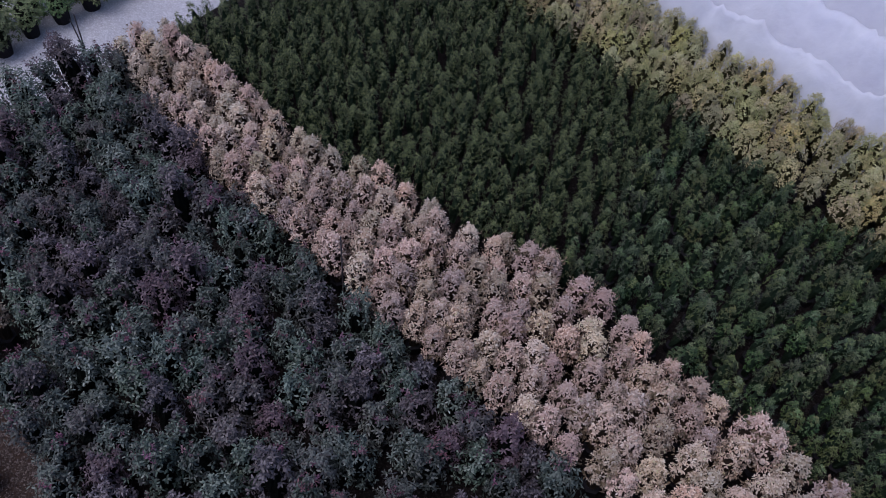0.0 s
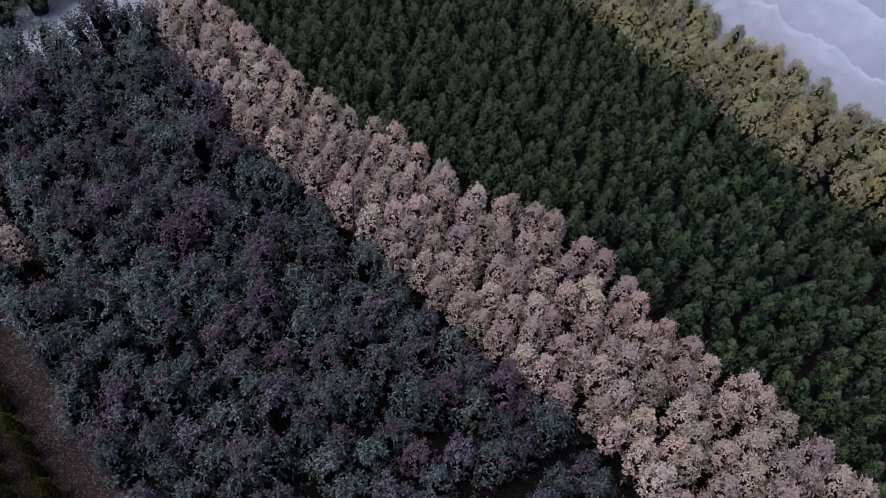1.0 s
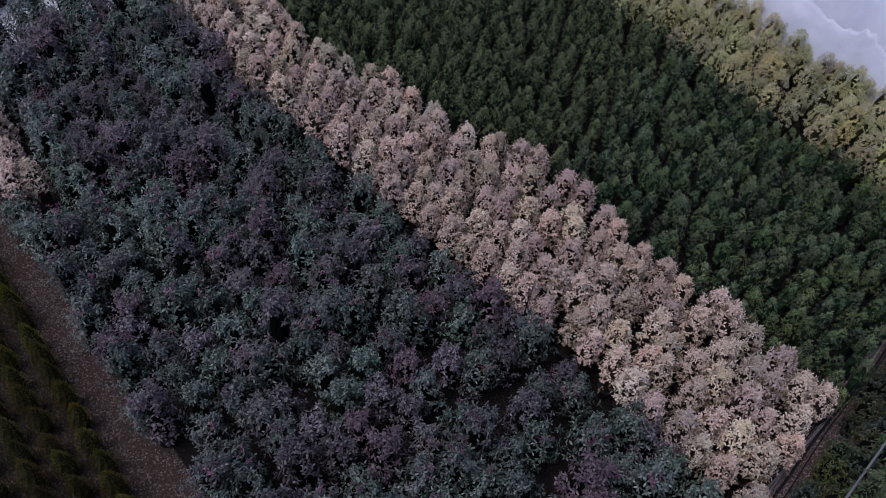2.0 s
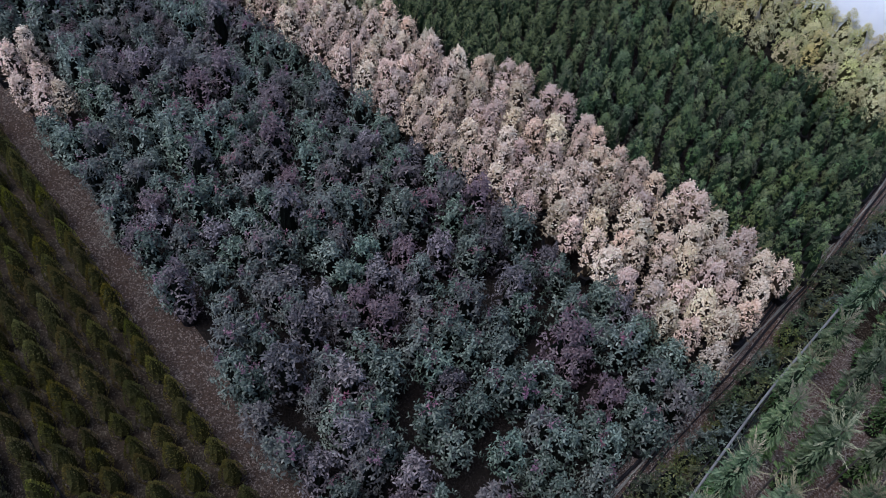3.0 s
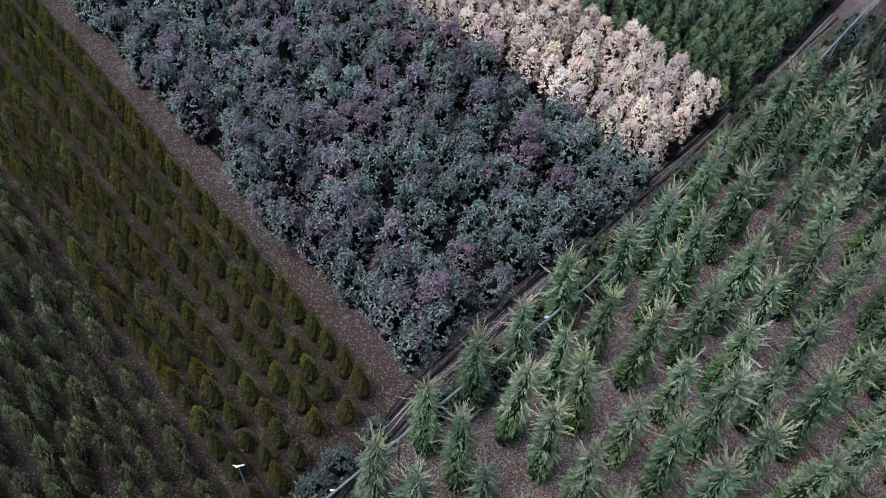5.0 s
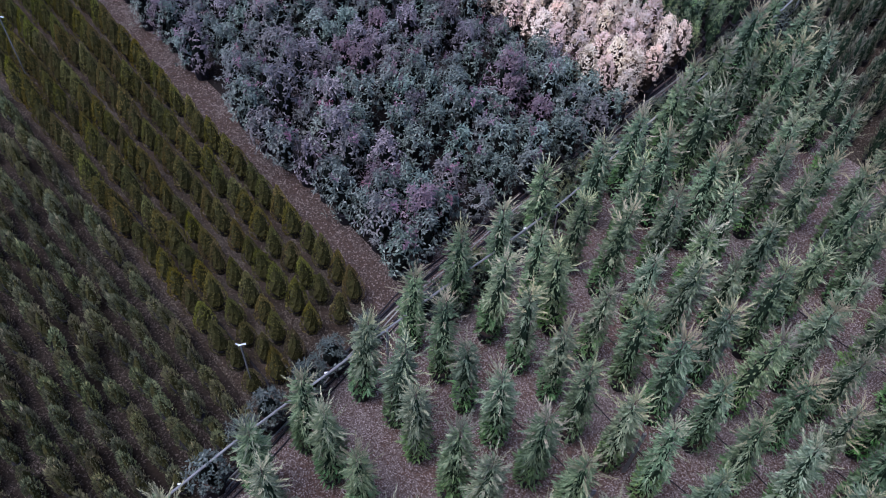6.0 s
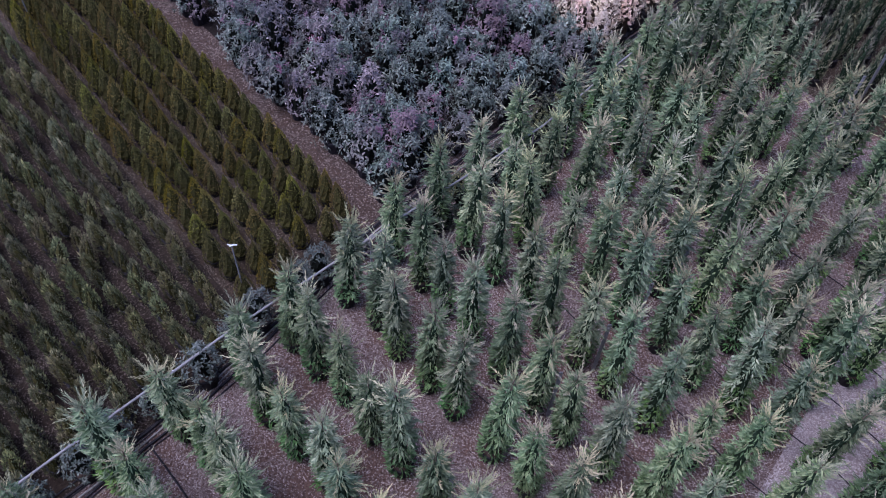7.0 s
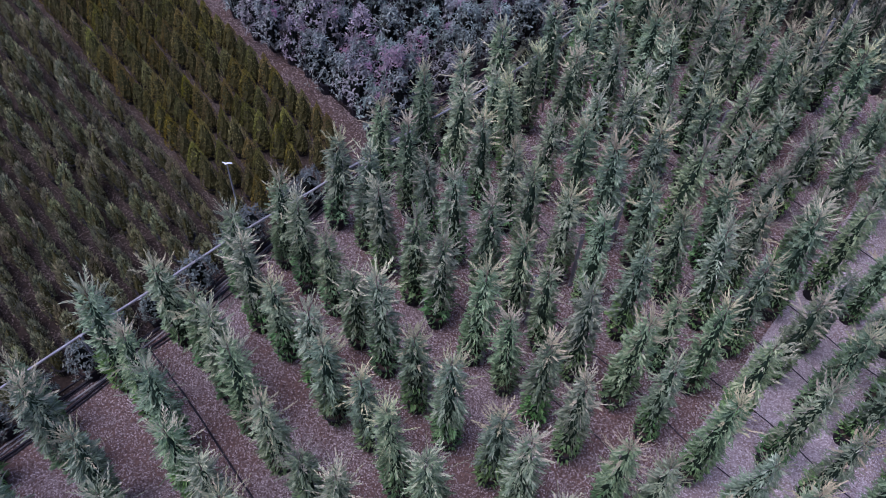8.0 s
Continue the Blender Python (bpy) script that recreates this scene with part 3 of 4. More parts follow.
def cypress(seed):
    rng = np.random.default_rng(seed)
    o = thing("tall_cypress")
    pot(o, 0.15, 0.24, True)
    h = rng.uniform(1.98, 2.2)
    part("trunk", tube([(0, 0, 0.22), (0.01, 0.01, 1.0), (0, 0, h - 0.2)], (0.022, 0.006), 6), BARKM, o)
    body, low, tips = [], [], []
    prof = lambda u: 0.15 * (1.0 - 0.33 * u - 0.37 * u * u)
    z1 = h - 0.22
    body.append(scale_sprays(rng, 520, prof, 0.5, z1, 0.095, 0.027, 0.25, 0.45))
    low.append(scale_sprays(rng, 260, lambda u: 0.15 * (0.85 + 0.35 * u - 0.25 * u * u), 0.1, 0.85, 0.095, 0.034, 0.4, 0.45))
    for _ in range(36):
        u = rng.uniform(0, 1)
        th = rng.uniform(0, 2 * np.pi)
        z = 0.35 + (h - 0.75) * u
        r = prof(u) * rng.uniform(0.5, 0.85)
        w = (math.cos(th), math.sin(th), rng.uniform(0.1, 0.8))
        (low if z < 0.75 else body).append(plume(rng, np.array([r * math.cos(th), r * math.sin(th), z]), w, rng.uniform(0.1, 0.17), 9, 0.085, 0.3))
    for _ in range(26):
        u = rng.uniform(0.0, 1) ** 0.8
        th = rng.uniform(0, 2 * np.pi)
        z = h - 0.8 + 0.6 * u
        r = 0.1 * (1 - u) + 0.012
        w = (math.cos(th) * (1.25 - 0.6 * u), math.sin(th) * (1.25 - 0.6 * u), 0.45 + 0.6 * u)
        tips.append(plume(rng, np.array([r * math.cos(th), r * math.sin(th), z]), w, rng.uniform(0.16, 0.33), 12, 0.066, 0.25, 0.4, (-0.15, 0.25)))
    for _ in range(5):
        tips.append(plume(rng, np.array([0, 0, h - 0.3]), (rng.normal(0, 0.3), rng.normal(0, 0.3), 1.0), rng.uniform(0.2, 0.36), 12, 0.066, 0.26, 0.45, (-0.1, 0.2)))
    for _ in range(24):
        u, th = rng.uniform(0.2, 1), rng.uniform(0, 2 * np.pi)
        r = prof(u) * 0.85
        body.append(plume(rng, np.array([r * math.cos(th), r * math.sin(th), 0.5 + (h - 1.0) * u]), (math.cos(th), math.sin(th), rng.uniform(-0.1, 0.5)), rng.uniform(0.1, 0.2), 8, 0.085, 0.28, 0.5, (0.1, 0.6)))
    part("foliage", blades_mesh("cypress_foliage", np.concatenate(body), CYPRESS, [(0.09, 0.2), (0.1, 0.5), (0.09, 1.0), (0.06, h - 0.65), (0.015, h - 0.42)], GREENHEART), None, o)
    part("low_foliage", blades_mesh("cypress_low", np.concatenate(low), CYLOW), None, o, "brighter green lower sprays")
    part("crown_growth", blades_mesh("cypress_tips", np.concatenate(tips), CYTIP), None, o, "pale feathery new growth")["kind"] = "stuff"
    return tagged(o, "tall feathery green cypress with pale tips in a black pot", "conifer", "tall cypress rows")


def small_potted(seed, mat, name, label, group, potr, poth, h, r, leaf, shoots=46, per=9):
    rng = np.random.default_rng(seed)
    o = thing(name)
    pot(o, potr, poth, True)
    stems(o, rng, 1, poth * 0.9, poth + (h - poth) * 0.7, r * 0.5, 0.01)
    v = rosettes(rng, shoots, per, poth * 0.6, h - 0.03, r, 1.8, leaf, 0.46, 0.15, 0.14, 1.6, 0.6)
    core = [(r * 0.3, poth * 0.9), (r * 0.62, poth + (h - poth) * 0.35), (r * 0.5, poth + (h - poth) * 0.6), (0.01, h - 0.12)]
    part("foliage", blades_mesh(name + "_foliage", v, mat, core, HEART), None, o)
    return tagged(o, label, "shrub", group)


def spread(kinds, spots, rng):
    """Stand plants on their spots: the first of a kind is the built one, the others are copies."""
    used = set()
    for m in spots:
        k = int(rng.integers(len(kinds)))
        if k in used:
            copy_thing(kinds[k], m)
        else:
            used.add(k)
            kinds[k].matrix_basis = m
    for k, o in enumerate(kinds):
        if k not in used:
            for c in (*o.children_recursive, o):
                bpy.data.objects.remove(c)


def drift(name, kinds, spots, rng, label, category, only="foliage"):
    """The far rest of a bed, joined into one object."""
    vs, fs, ms, mats, base = [], [], [], [], 0
    cache = []
    for o in kinds:
        pieces = []
        for c in o.children_recursive:
            if only not in c.name:
                continue
            me = c.data
            v = np.empty(len(me.vertices) * 3)
            me.vertices.foreach_get("co", v)
            for mat in me.materials:
                if mat not in mats:
                    mats.append(mat)
            pieces.append((v.reshape(-1, 3), [tuple(p.vertices) for p in me.polygons], [mats.index(me.materials[p.material_index]) for p in me.polygons]))
        cache.append(pieces)
    for m in spots:
        mm = np.array(m)
        for v, f, mi in cache[int(rng.integers(len(cache)))]:
            vs.append(v @ mm[:3, :3].T + mm[:3, 3])
            fs += [tuple(i + base for i in q) for q in f]
            ms += mi
            base += len(v)
    me = bpy.data.meshes.new(name)
    me.from_pydata(np.concatenate(vs), [], fs)
    for mat in mats:
        me.materials.append(mat)
    me.polygons.foreach_set("material_index", np.asarray(ms, np.int32))
    me.update()
    return tagged(new(name, me), label, category, kind="stuff")


# ---- ground ----
def sheet(name, corners, z, mat, label, category):
    me = mesh_of(name, [(*at(a, b)[:2], z) for a, b in corners], [range(len(corners))], [mat])
    return tagged(new(name, me), label, category, kind="structure")


me = mesh_of("ground", [(-600, -600, 0), (600, -600, 0), (600, 600, 0), (-600, 600, 0)], [(0, 1, 2, 3)], [GRAVEL])
tagged(new("ground", me), "pinkish gravel ground with drifts of brown litter", "ground", kind="structure")
sheet("bed_thuja", [(-2.75, -3.9), (14.0, -3.9), (14.0, -1.5), (-2.75, -1.5)], 0.004, LITTER, "grey-brown gravel bed under the thuja rows", "planting bed")
sheet("bed_juniper", [(-2.75, -16.0), (14.0, -16.0), (14.0, -3.9), (-2.75, -3.9)], 0.004, BROWN, "dark brown mulched bed under the juniper rows", "planting bed")
sheet("path", [(-2.75, -1.5), (14.0, -1.5), (14.0, -0.75), (-2.75, -0.75)], 0.005, PATHM, "narrow path strewn with gravel and brown leaves", "path")
sheet("bed_shrubs", [(-2.1, -0.75), (13.0, -0.75), (13.0, 22.0), (-3.1, 22.0), (-3.1, 11.0), (-2.8, 6.0), (-2.5, 2.0)], 0.004, DARKSOIL, "soil coloured near black for the shade under dense shrubs", "planting bed")
sheet("road", [(13.0, -9.0), (16.6, -9.0), (16.6, 30.0), (13.0, 30.0)], 0.006, ROADM, "pale compacted limestone gravel road", "road")
sheet("lawn", [(16.6, -9.0), (40.0, -9.0), (40.0, 30.0), (16.6, 30.0)], 0.005, GRASSM, "rough green grass beyond the road", "grass")
sheet("gravel_strip", [(-15.0, -9.5), (-9.75, -9.5), (-9.4, 7.2), (-15.0, 7.2)], 0.004, PALEG, "clean pale pinkish gravel at the row ends", "gravel")
sheet("bed_columns", [(-30.0, 7.6), (-3.7, 7.6), (-3.7, 22.0), (-30.0, 22.0)], 0.004, LITTER, "brown bed under the slim conifers", "planting bed")

# ---- tall cypresses ----
rng = np.random.default_rng(5)
ROWS_B = [-8.4, -7.45, -6.45, -5.52, -4.52, -3.58, -2.5, -1.53, -0.48, 0.52, 1.45, 2.42, 3.4, 4.37, 5.3, 6.2, 7.1, 8.0]
row_start = line([-8.4, -1.8, 0.0, 1.4, 2.4, 3.4, 4.4, 6.2], [-3.17, -3.2, -3.35, -3.45, -3.85, -3.9, -3.9, -3.82])
spots = []
for b in ROWS_B:
    for i in range(15):
        a = row_start(b) - 0.65 * i + rng.normal(0, 0.04)
        if a < -12.3 or a < -13.0 - 0.98 * (b + 0.5) or (b > 6.5 and a < -5.2 - 1.2 * (8.0 - b)):
            continue
        spots.append(spot(a, b + rng.normal(0, 0.05), 0, rng.uniform(0, 360), rng.uniform(0.93, 1.07), (rng.normal(0, 2), rng.normal(0, 2))))
spread([cypress(100 + i) for i in range(7)], spots, rng)

# ---- thuja cones ----
spots = []
for i, (b, a0) in enumerate([(-1.6, -1.96), (-2.04, -2.04), (-2.47, -1.9), (-2.92, -2.08), (-3.3, -2.17), (-3.69, -2.0)]):
    for k in range(33):
        spots.append(spot(a0 + 0.41 * k + rng.normal(0, 0.025), b + rng.normal(0, 0.02), 0, rng.uniform(0, 360), rng.uniform(0.9, 1.06), (rng.normal(0, 2), rng.normal(0, 2))))
spread([thuja(200 + i) for i in range(6)], spots, rng)

# ---- junipers ----
spots = []
for i in range(12):
    b = -4.14 - 0.375 * i
    for k in range(30 - max(0, i - 7)):
        spots.append(spot(-2.4 + 0.3 * k + rng.normal(0, 0.05), b + rng.normal(0, 0.02), 0, 136 + 180 * int(rng.integers(2)) + rng.normal(0, 10), rng.uniform(0.85, 1.12), (rng.normal(0, 4), rng.normal(0, 4))) @ Matrix.Diagonal((1.3, 1.0, 1, 1)))
spread([juniper(300 + i) for i in range(6)], spots, rng)

# ---- photinias ----
near_pink = line([-2.4, 0.4, 2.0, 3.8, 5.3, 7.0, 9.0, 12.4], [4.64, 4.58, 4.42, 4.16, 4.05, 3.95, 3.8, 3.87])
far_pink = line([-3.0, -0.3, 2.3, 3.85, 4.5, 5.2, 6.45, 7.1, 8.3, 10.2, 12.3], [6.97, 6.93, 6.83, 6.58, 6.24, 6.23, 5.9, 5.57, 5.38, 5.32, 5.22])
spots, patch = [], []
for i in range(10):
    for k in range(32):
        a = -2.15 + 0.51 * k + (-0.16 if i % 2 else 0.0) - 0.45 * min(1.0, max(0.0, (i - 3) / 4))
        b = -0.74 + (near_pink(a) + 0.52) * i / 9
        if a > 13.15 - 0.45 * max(0.0, b - 2.4) or (rng.uniform() < 0.03 and 1 < k < 25):
            continue
        m = spot(a + rng.normal(0, 0.07), b + rng.normal(0, 0.06), 0, rng.uniform(0, 360), rng.uniform(0.9, 1.1) + (0.14 if a > 11.0 else 0.0), (rng.normal(0, 4), rng.normal(0, 4)))
        (patch if 8.6 < a < 11.2 and b < 0.1 else spots).append(m)
spread([photinia(400 + i, (4, 7, 0, 10, 3, 0, 6, 0)[i]) for i in range(8)], spots, rng)

# ---- cream-pink shrubs ----
spots = patch
for k in range(39):
    a = -2.78 + 0.425 * k
    if a > 12.4:
        continue
    lo, hi = near_pink(a) + 0.22, far_pink(a) - 0.2
    rows = max(1, round((hi - lo) / 0.44) + 1)
    for i in range(rows):
        b = lo + (hi - lo) * (i / (rows - 1) if rows > 1 else 0.5)
        if a > 12.3 - 0.3 * max(0.0, b - 4.8) - 0.12 * (i % 2):
            continue
        spots.append(spot(a + rng.normal(0, 0.045) + (0.2 if i % 2 else 0), b + rng.normal(0, 0.022), 0, rng.uniform(0, 360), rng.uniform(0.94, 1.07), (rng.normal(0, 2.2), rng.normal(0, 2.2))))
spread([pink_shrub(500 + i) for i in range(7)], spots, rng)

# ---- dark green bed: the near part plant by plant, the rest joined ----
near, rest = [], []
for k in range(51):
    a = -2.95 + 0.31 * k
    for i in range(25):
        b = 11.3 - 0.295 * i
        aa = a + (0.155 if i % 2 else 0.0)
        if b < far_pink(aa) + 0.12 or aa > 12.3 or aa + 0.935 * b > 20.8:
            continue
        m = spot(aa + rng.normal(0, 0.04), b + rng.normal(0, 0.04), 0, rng.uniform(0, 360), rng.uniform(0.88, 1.1), (rng.normal(0, 4), rng.normal(0, 4)))
        (near if len(near) < 300 and a < 5.6 else rest).append(m)
kinds = [green_shrub(600 + i, GREEN, LIGHTGREEN, "evergreen_shrub", "compact dark green evergreen shrub in a dense bed", "evergreen bed", heart=GREENHEART) for i in range(6)]
if rest:
    drift("evergreen_bed", kinds, rest, rng, "dense bed of compact dark green evergreen shrubs", "shrubs")
spread(kinds, near, rng)

# ---- yellow-green rows ----
spots = []
for k in range(41):
    for i in range(6):
        a, b = -2.9 + 0.345 * k + (0.17 if i % 2 else 0), 11.64 + 0.35 * i
        if a + 0.935 * b > 21.2 or rng.uniform() < 0.05:
            continue
        spots.append(spot(a + rng.normal(0, 0.05), b + rng.normal(0, 0.03), 0, rng.uniform(0, 360), rng.uniform(0.94, 1.08), (rng.normal(0, 3), rng.normal(0, 3))))
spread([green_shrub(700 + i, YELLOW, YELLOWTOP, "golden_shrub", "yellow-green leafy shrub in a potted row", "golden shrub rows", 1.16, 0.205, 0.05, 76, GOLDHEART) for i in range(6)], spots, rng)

# ---- slim conifers beyond the cypresses ----
spots = []
for k in range(12):
    for i in range(13):
        a, b = -4.3 - 0.42 * k, 8.7 + 0.42 * i - 0.17 * min(k, 6)
        spots.append(spot(a + rng.normal(0, 0.04), b + rng.normal(0, 0.04), 0, rng.uniform(0, 360), rng.uniform(0.9, 1.1), (rng.normal(0, 3), rng.normal(0, 3))))
spread([column(800 + i) for i in range(5)], spots, rng)

# ---- low shrubs between the pipes and the rail ----
spots = [spot(-3.08 - 0.045 * b - off + rng.normal(0, 0.05), b + rng.normal(0, 0.06), 0, rng.uniform(0, 360), rng.uniform(0.8, 1.2)) for off in (0.0, 0.27) for b in [-0.95 + 0.37 * k + off for k in range(36)]]
spread([small_potted(900 + i, (HOLLY, HOLLY, BOXLEAF, HOLLY, OLIVE)[i], "low_shrub", ("low dark green shrub in a small black pot", "low dark green shrub in a small black pot", "low yellowish green shrub in a small black pot", "low dark green shrub in a small black pot", "low grey-green shrub in a small black pot")[i], "shrubs along the pipes", 0.11, 0.17, 0.64, 0.22, 0.05, 76, 6) for i in range(5)], spots, rng)
spots = [spot(-2.68 + rng.normal(0, 0.05), -1.9 - 0.62 * k + rng.normal(0, 0.08), 0, rng.uniform(0, 360), rng.uniform(0.85, 1.1)) for k in range(12)]
spread([small_potted(920 + i, OLIVE, "olive_shrub", "loose grey-green shrub in a black pot by the pipes", "shrubs by the thuja rows", 0.15, 0.25, 0.85, 0.24, 0.055, 80, 6) for i in range(4)], spots, rng)

# ---- large potted shrubs on the road ----
spots = []
for j, a in enumerate((14.98, 15.75)):
    for k in range(9):
        spots.append(spot(a + rng.normal(0, 0.05), 0.56 + 0.69 * k + 0.3 * (j % 2) + rng.normal(0, 0.04), 0.006, rng.uniform(0, 360), rng.uniform(0.92, 1.08)))
spread([small_potted(940 + i, (LIGHTGREEN, GREEN, LIGHTGREEN)[i], "potted_shrub", "round green shrub in a large black pot on pale gravel", "potted shrubs on the road", 0.21, 0.34, 1.02, 0.4, 0.075, 150, 8) for i in range(3)], spots, rng)


# ---- fleece covers ----
def fleece(b0, top, width, seed, keen):
    """A long tunnel of draped fleece with sagging between its hoops."""
    na, nb = 200, 30
    vs, fs = [], []
    for i in range(na + 1):
        a = -3.0 + 20.0 * i / na
        for j in range(nb + 1):
            u = -1 + 2 * j / nb
            hoop = 0.5 + 0.5 * math.cos(2 * math.pi * (a - 1.64) / 1.45)
            shape = max(0.0, 1 - abs(u) ** keen) ** 0.85
            sag = 0.12 * (1 - hoop ** 2) * shape
            q = Vector((a * 1.3, u * 1.6 + seed * 7.0, seed * 3.1))
            crease = Vector((a * 5.5 + 0.8 * u, u * 0.9, seed * 5.3))
            fold = 0.09 * noise.noise(q * 1.3) + 0.06 * noise.noise(q * 2.9) + 0.13 * abs(noise.noise(crease)) + 0.08 * abs(noise.noise(crease * 2.1))
            z = 0.02 + top * shape - sag + fold * (0.25 + shape)
            p = at(a, b0 + u * width / 2 + 0.06 * noise.noise(q * 0.9 + Vector((5, 1, 2))), max(0.01, z))
            vs.append(p)
    for i in range(na):
        for j in range(nb):
            k = i * (nb + 1) + j
            fs.append((k, k + 1, k + nb + 2, k + nb + 1))
    me = mesh_of("fleece_cover", vs, fs, [FLEECE], smooth=True)
    o = thing("fleece_tunnel")
    part("sheet", me, None, o)
    hv, hf = [], []
    for i in range(121):
        a = -2.9 + 19.8 * i / 120
        for j in range(9):
            u = -1 + j / 4
            q = Vector((a * 2.3, u * 1.5, seed * 4.7))
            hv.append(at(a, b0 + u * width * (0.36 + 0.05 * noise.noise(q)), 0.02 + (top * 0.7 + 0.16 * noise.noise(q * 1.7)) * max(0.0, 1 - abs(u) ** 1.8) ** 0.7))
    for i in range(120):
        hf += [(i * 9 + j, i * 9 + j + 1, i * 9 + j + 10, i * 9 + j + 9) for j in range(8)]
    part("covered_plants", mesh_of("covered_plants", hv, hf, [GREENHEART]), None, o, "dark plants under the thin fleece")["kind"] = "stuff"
    tagged(o, "white draped fleece tunnel tied down over a bed", "crop cover", "fleece tunnels")


for i in range(5):
    fleece(13.85 + 1.6 * i, 1.52 + 0.05 * min(i, 1), 1.3 if i == 0 else 1.66, i, 1.0 if i == 0 else 1.3)


# ---- pipes, hoses and rails ----
def run(name, pts, r, mat, label, category, group="", segs=6):
    o = part(name, tube(pts, r, segs), mat, None, label)
    return tagged(o, label, category, group)


edge = line([-9.5, -5.3, -1.0, 2.0, 8.0, 13.0], [-2.78, -2.9, -2.6, -2.75, -3.05, -3.2])
for k, (a, r) in enumerate(((0.1, 0.022), (-0.08, 0.02), (0.17, 0.012), (0.02, 0.013), (-0.16, 0.011), (-0.03, 0.011), (0.06, 0.009))):
    pts = [at(edge(-9.5 + 0.7 * j) + a + 0.03 * math.sin(1.3 * j + 2 * k) + 0.02 * math.sin(0.55 * j + 3.1 * k), -9.5 + 0.7 * j, r + 0.004) for j in range(32)]
    if k in (3, 5):
        run("grey_pipe", pts, r, GREYPIPE, "weathered pale grey plastic pipe lying on gravel", "pipe", "pipes along the bed edge")
    else:
        run("water_pipe", pts, r, PIPEM, "black polythene water pipe lying on gravel", "pipe", "pipes along the bed edge")
for b in ROWS_B[6:-5]:
    pts = [at(-5.0 - 0.4 * j, b + 0.49 + 0.04 * math.sin(1.1 * j + b), 0.012) for j in range(18)]
    run("drip_hose", pts, 0.008, PIPEM, "thin black drip hose lying between cypress rows", "hose", "drip hoses")
pts = [at(-2.9 - 0.5 * j, -6.02 + 0.03 * math.sin(0.8 * j), 0.016) for j in range(14)]
run("drip_hose", pts, 0.014, PIPEM, "thin black drip hose lying between cypress rows", "hose", "drip hoses")
pts = [at(-2.4 + 0.5 * j, -3.5 - 0.02 * max(0, j - 9) + 0.015 * math.sin(j), 0.02) for j in range(24)]
run("drip_hose", pts, 0.018, PIPEM, "thin black drip hose lying between thuja rows", "hose", "drip hoses")


rail_line = line([-9.4, -6.0, -4.6, 0.0, 0.5, 2.3, 4.8, 8.3, 12.5], [-2.55, -2.76, -2.84, -3.33, -3.43, -3.6, -3.6, -3.81, -3.83])


def rail(b0, b1, z):
    o = thing("support_rail")
    n = int((b1 - b0) / 0.8)
    part("bar", tube([at(rail_line(b0 + (b1 - b0) * k / n), b0 + (b1 - b0) * k / n, z + 0.008 * math.sin(k * 2.1)) for k in range(n + 1)], 0.018, 8), STEELM, o)
    for k in range(int((b1 - b0) / 2.4) + 1):
        b = b0 + 0.3 + 2.4 * k
        part("post", tube([at(rail_line(b) - 0.035, b, 0), at(rail_line(b) - 0.035, b, z + 0.04)], 0.018, 8), STEELM, o)
    for b in (-5.8, -5.25, -2.9, 1.1):
        part("bracket", tube([at(rail_line(b) + 0.02, b, z - 0.05), at(rail_line(b) + 0.1, b - 0.03, z - 0.14)], 0.014, 6), WHITEM, o, "white plastic bracket")
    tagged(o, "grey galvanised rail on posts tying up the cypresses", "rail", "support rails")


rail(-9.4, 12.5, 0.88)
for off, z in ((0.07, 0.5), (-0.06, 0.66)):
    pts = [at(rail_line(1.6 + 0.5 * k) + off + 0.03 * math.sin(1.1 * k + z * 9), 1.6 + 0.5 * k, z + 0.05 * math.sin(0.9 * k + z * 5)) for k in range(21)]
    run("hanging_hose", pts, 0.009, PIPEM, "thin black hose sagging along the rail", "hose", "hoses along the rail")


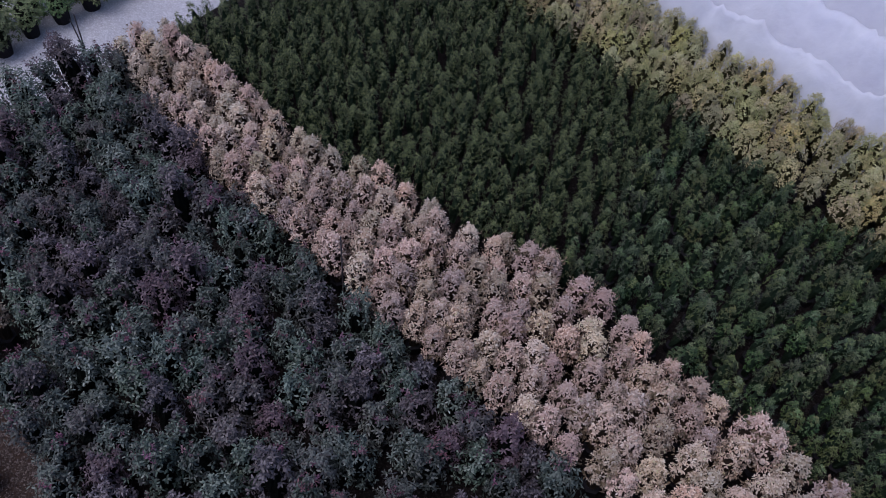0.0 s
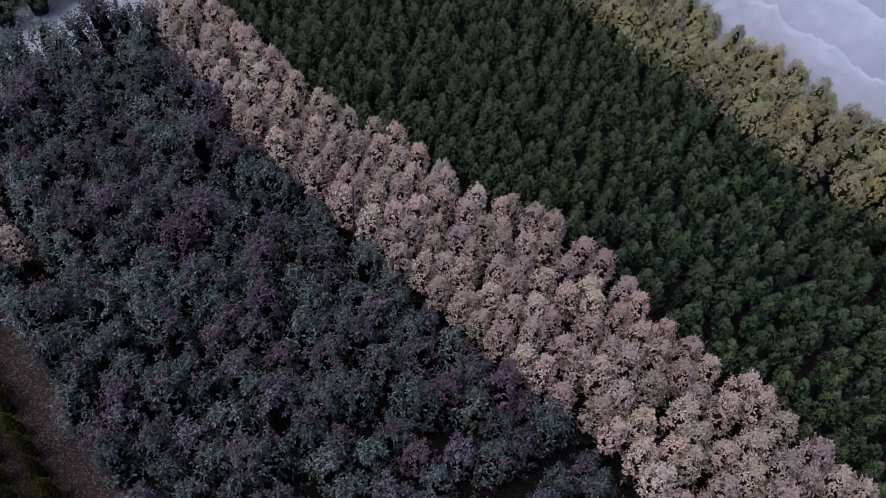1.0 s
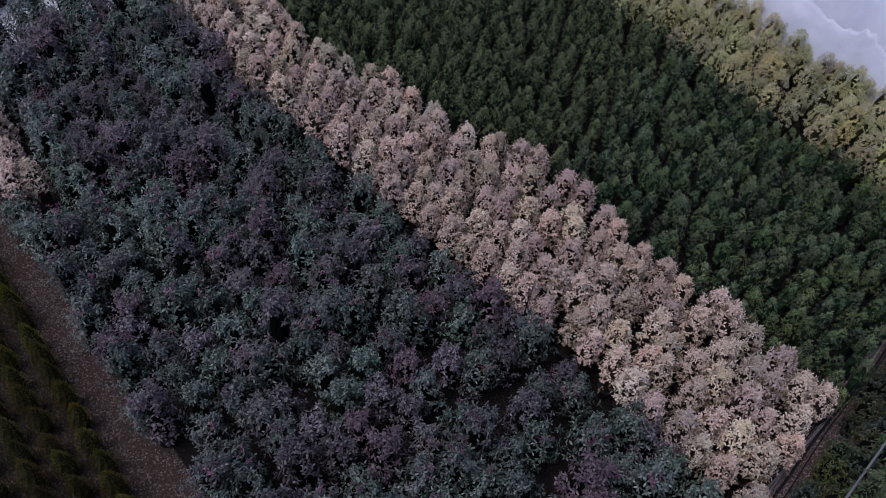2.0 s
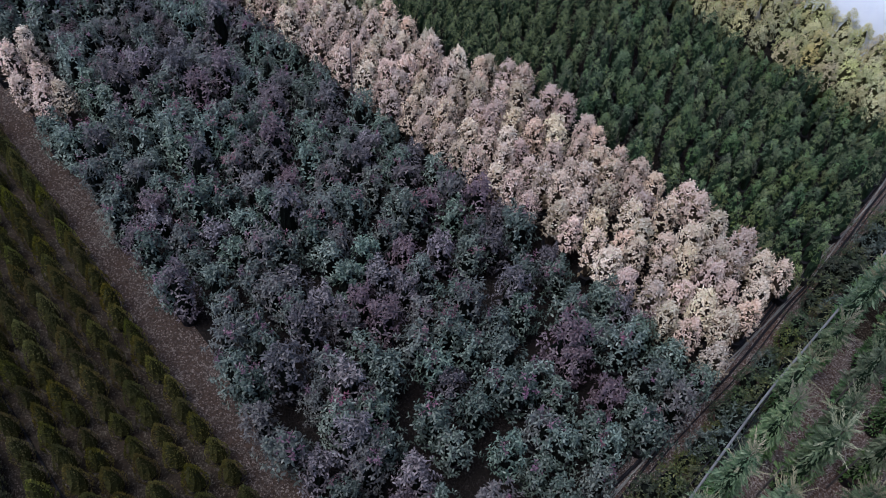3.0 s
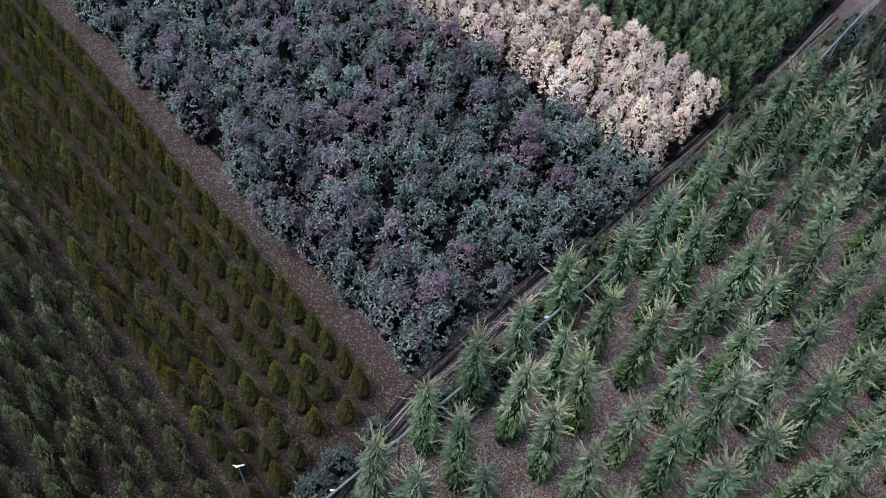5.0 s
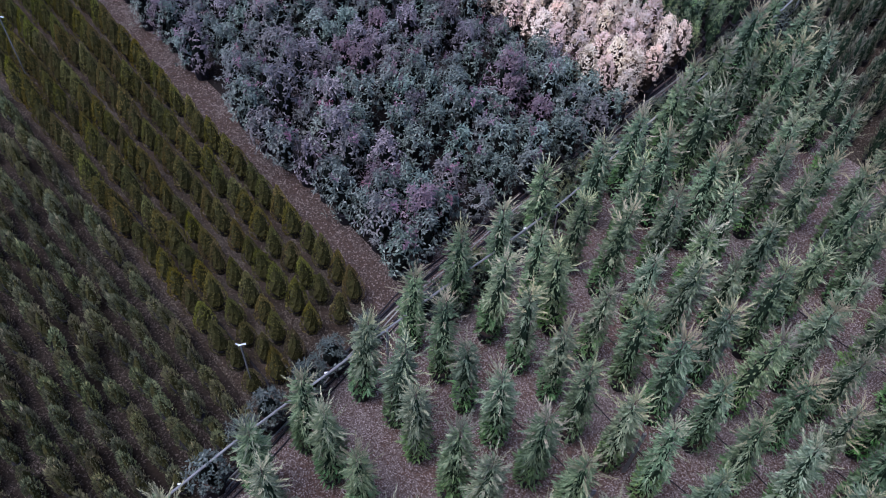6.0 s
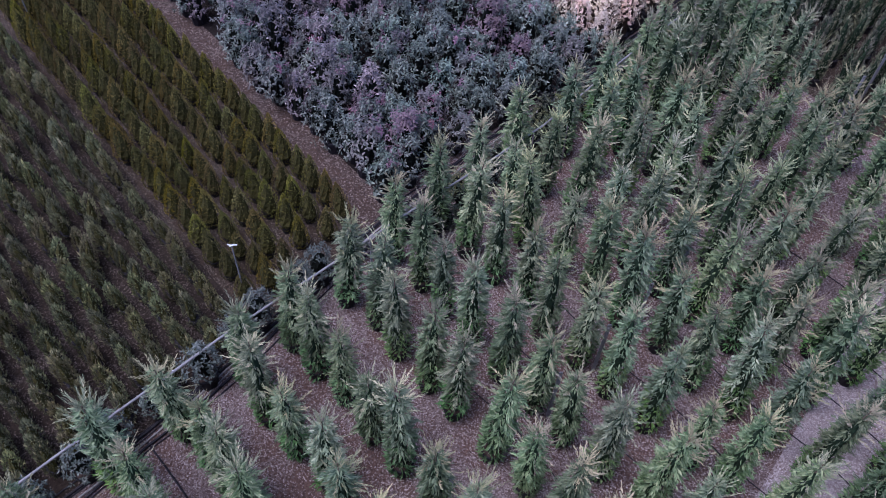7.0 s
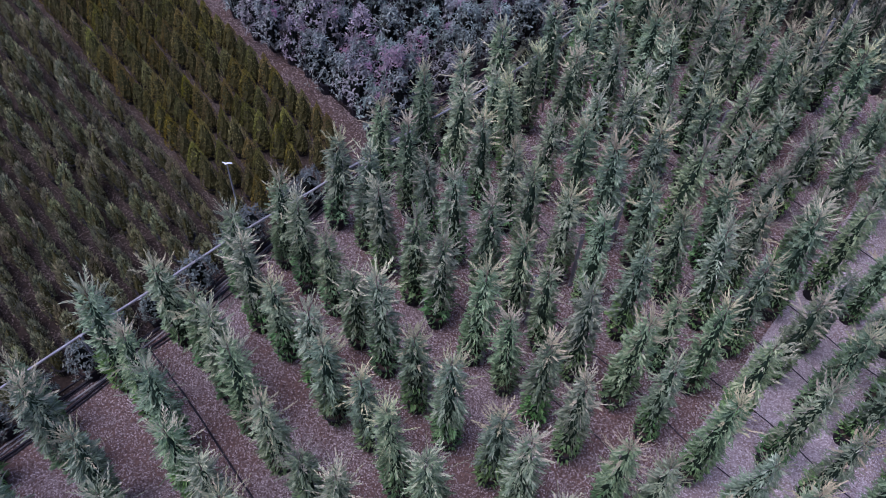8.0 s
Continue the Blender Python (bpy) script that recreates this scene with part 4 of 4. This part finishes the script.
def stake(a, b, h):
    """A flat steel stake with an eye near its top."""
    bm = bmesh.new()
    w, t = 0.026, 0.009
    for x0, x1, z0, z1 in ((-w, w, 0.0, h - 0.09), (-w, -w * 0.45, h - 0.09, h - 0.03), (w * 0.45, w, h - 0.09, h - 0.03), (-w, w, h - 0.03, h)):
        m = Matrix.Translation(((x0 + x1) / 2, 0, (z0 + z1) / 2)) @ Matrix.Diagonal((x1 - x0, 2 * t, z1 - z0, 1))
        bmesh.ops.create_cube(bm, size=1, matrix=m)
    o = part("steel_stake", bm, STEELM, None)
    o.matrix_basis = spot(a, b, 0, 12)
    tagged(o, "grey galvanised steel stake standing beside a cypress", "stake", "stakes in the cypress rows")


for b in ROWS_B[1:]:
    stake(-6.8 - 0.06 * (b + 0.5), b + 0.06, 1.25)


# ---- sprinklers and canes ----
def sprinkler(a, b, h):
    o = thing("sprinkler")
    part("riser", tube([(0, 0, 0), (0, 0, h)], 0.011, 7), STEELM, o)
    part("head", tube([(-0.03, 0, h), (0.02, 0, h + 0.015), (0.07, 0.01, h - 0.01)], (0.012, 0.011), 7), WHITEM, o, "white plastic nozzle")
    part("arm", tube([(0, 0, h + 0.005), (-0.06, 0.02, h + 0.03)], (0.01, 0.007), 6), WHITEM, o)
    o.matrix_basis = spot(a, b, 0, 20)
    tagged(o, "grey sprinkler riser with a white nozzle", "sprinkler", "sprinklers")


sprinkler(-2.1, -3.73, 1.4)
sprinkler(6.3, -3.45, 1.45)


def cane(a, b, h, lean):
    o = part("cane", tube([(0, 0, 0), (0, 0, h)], (0.016, 0.012), 6), CANEM, None)
    o.matrix_basis = spot(a, b, 0, 0, 1, lean)
    tagged(o, "grey weathered support cane standing in the bed", "cane", "canes")


cane(5.6, 4.2, 1.75, (3, 2))
cane(12.62, 3.62, 1.75, (2, -3))
cane(12.75, 3.55, 1.75, (-2, 2))
for a, b in ((-4.3, 4.1), (-4.45, 6.0), (-3.75, 1.5), (-4.05, 2.1), (-5.2, 3.1), (-5.0, 5.0)):
    cane(a, b, 1.15, (1.5, -2))
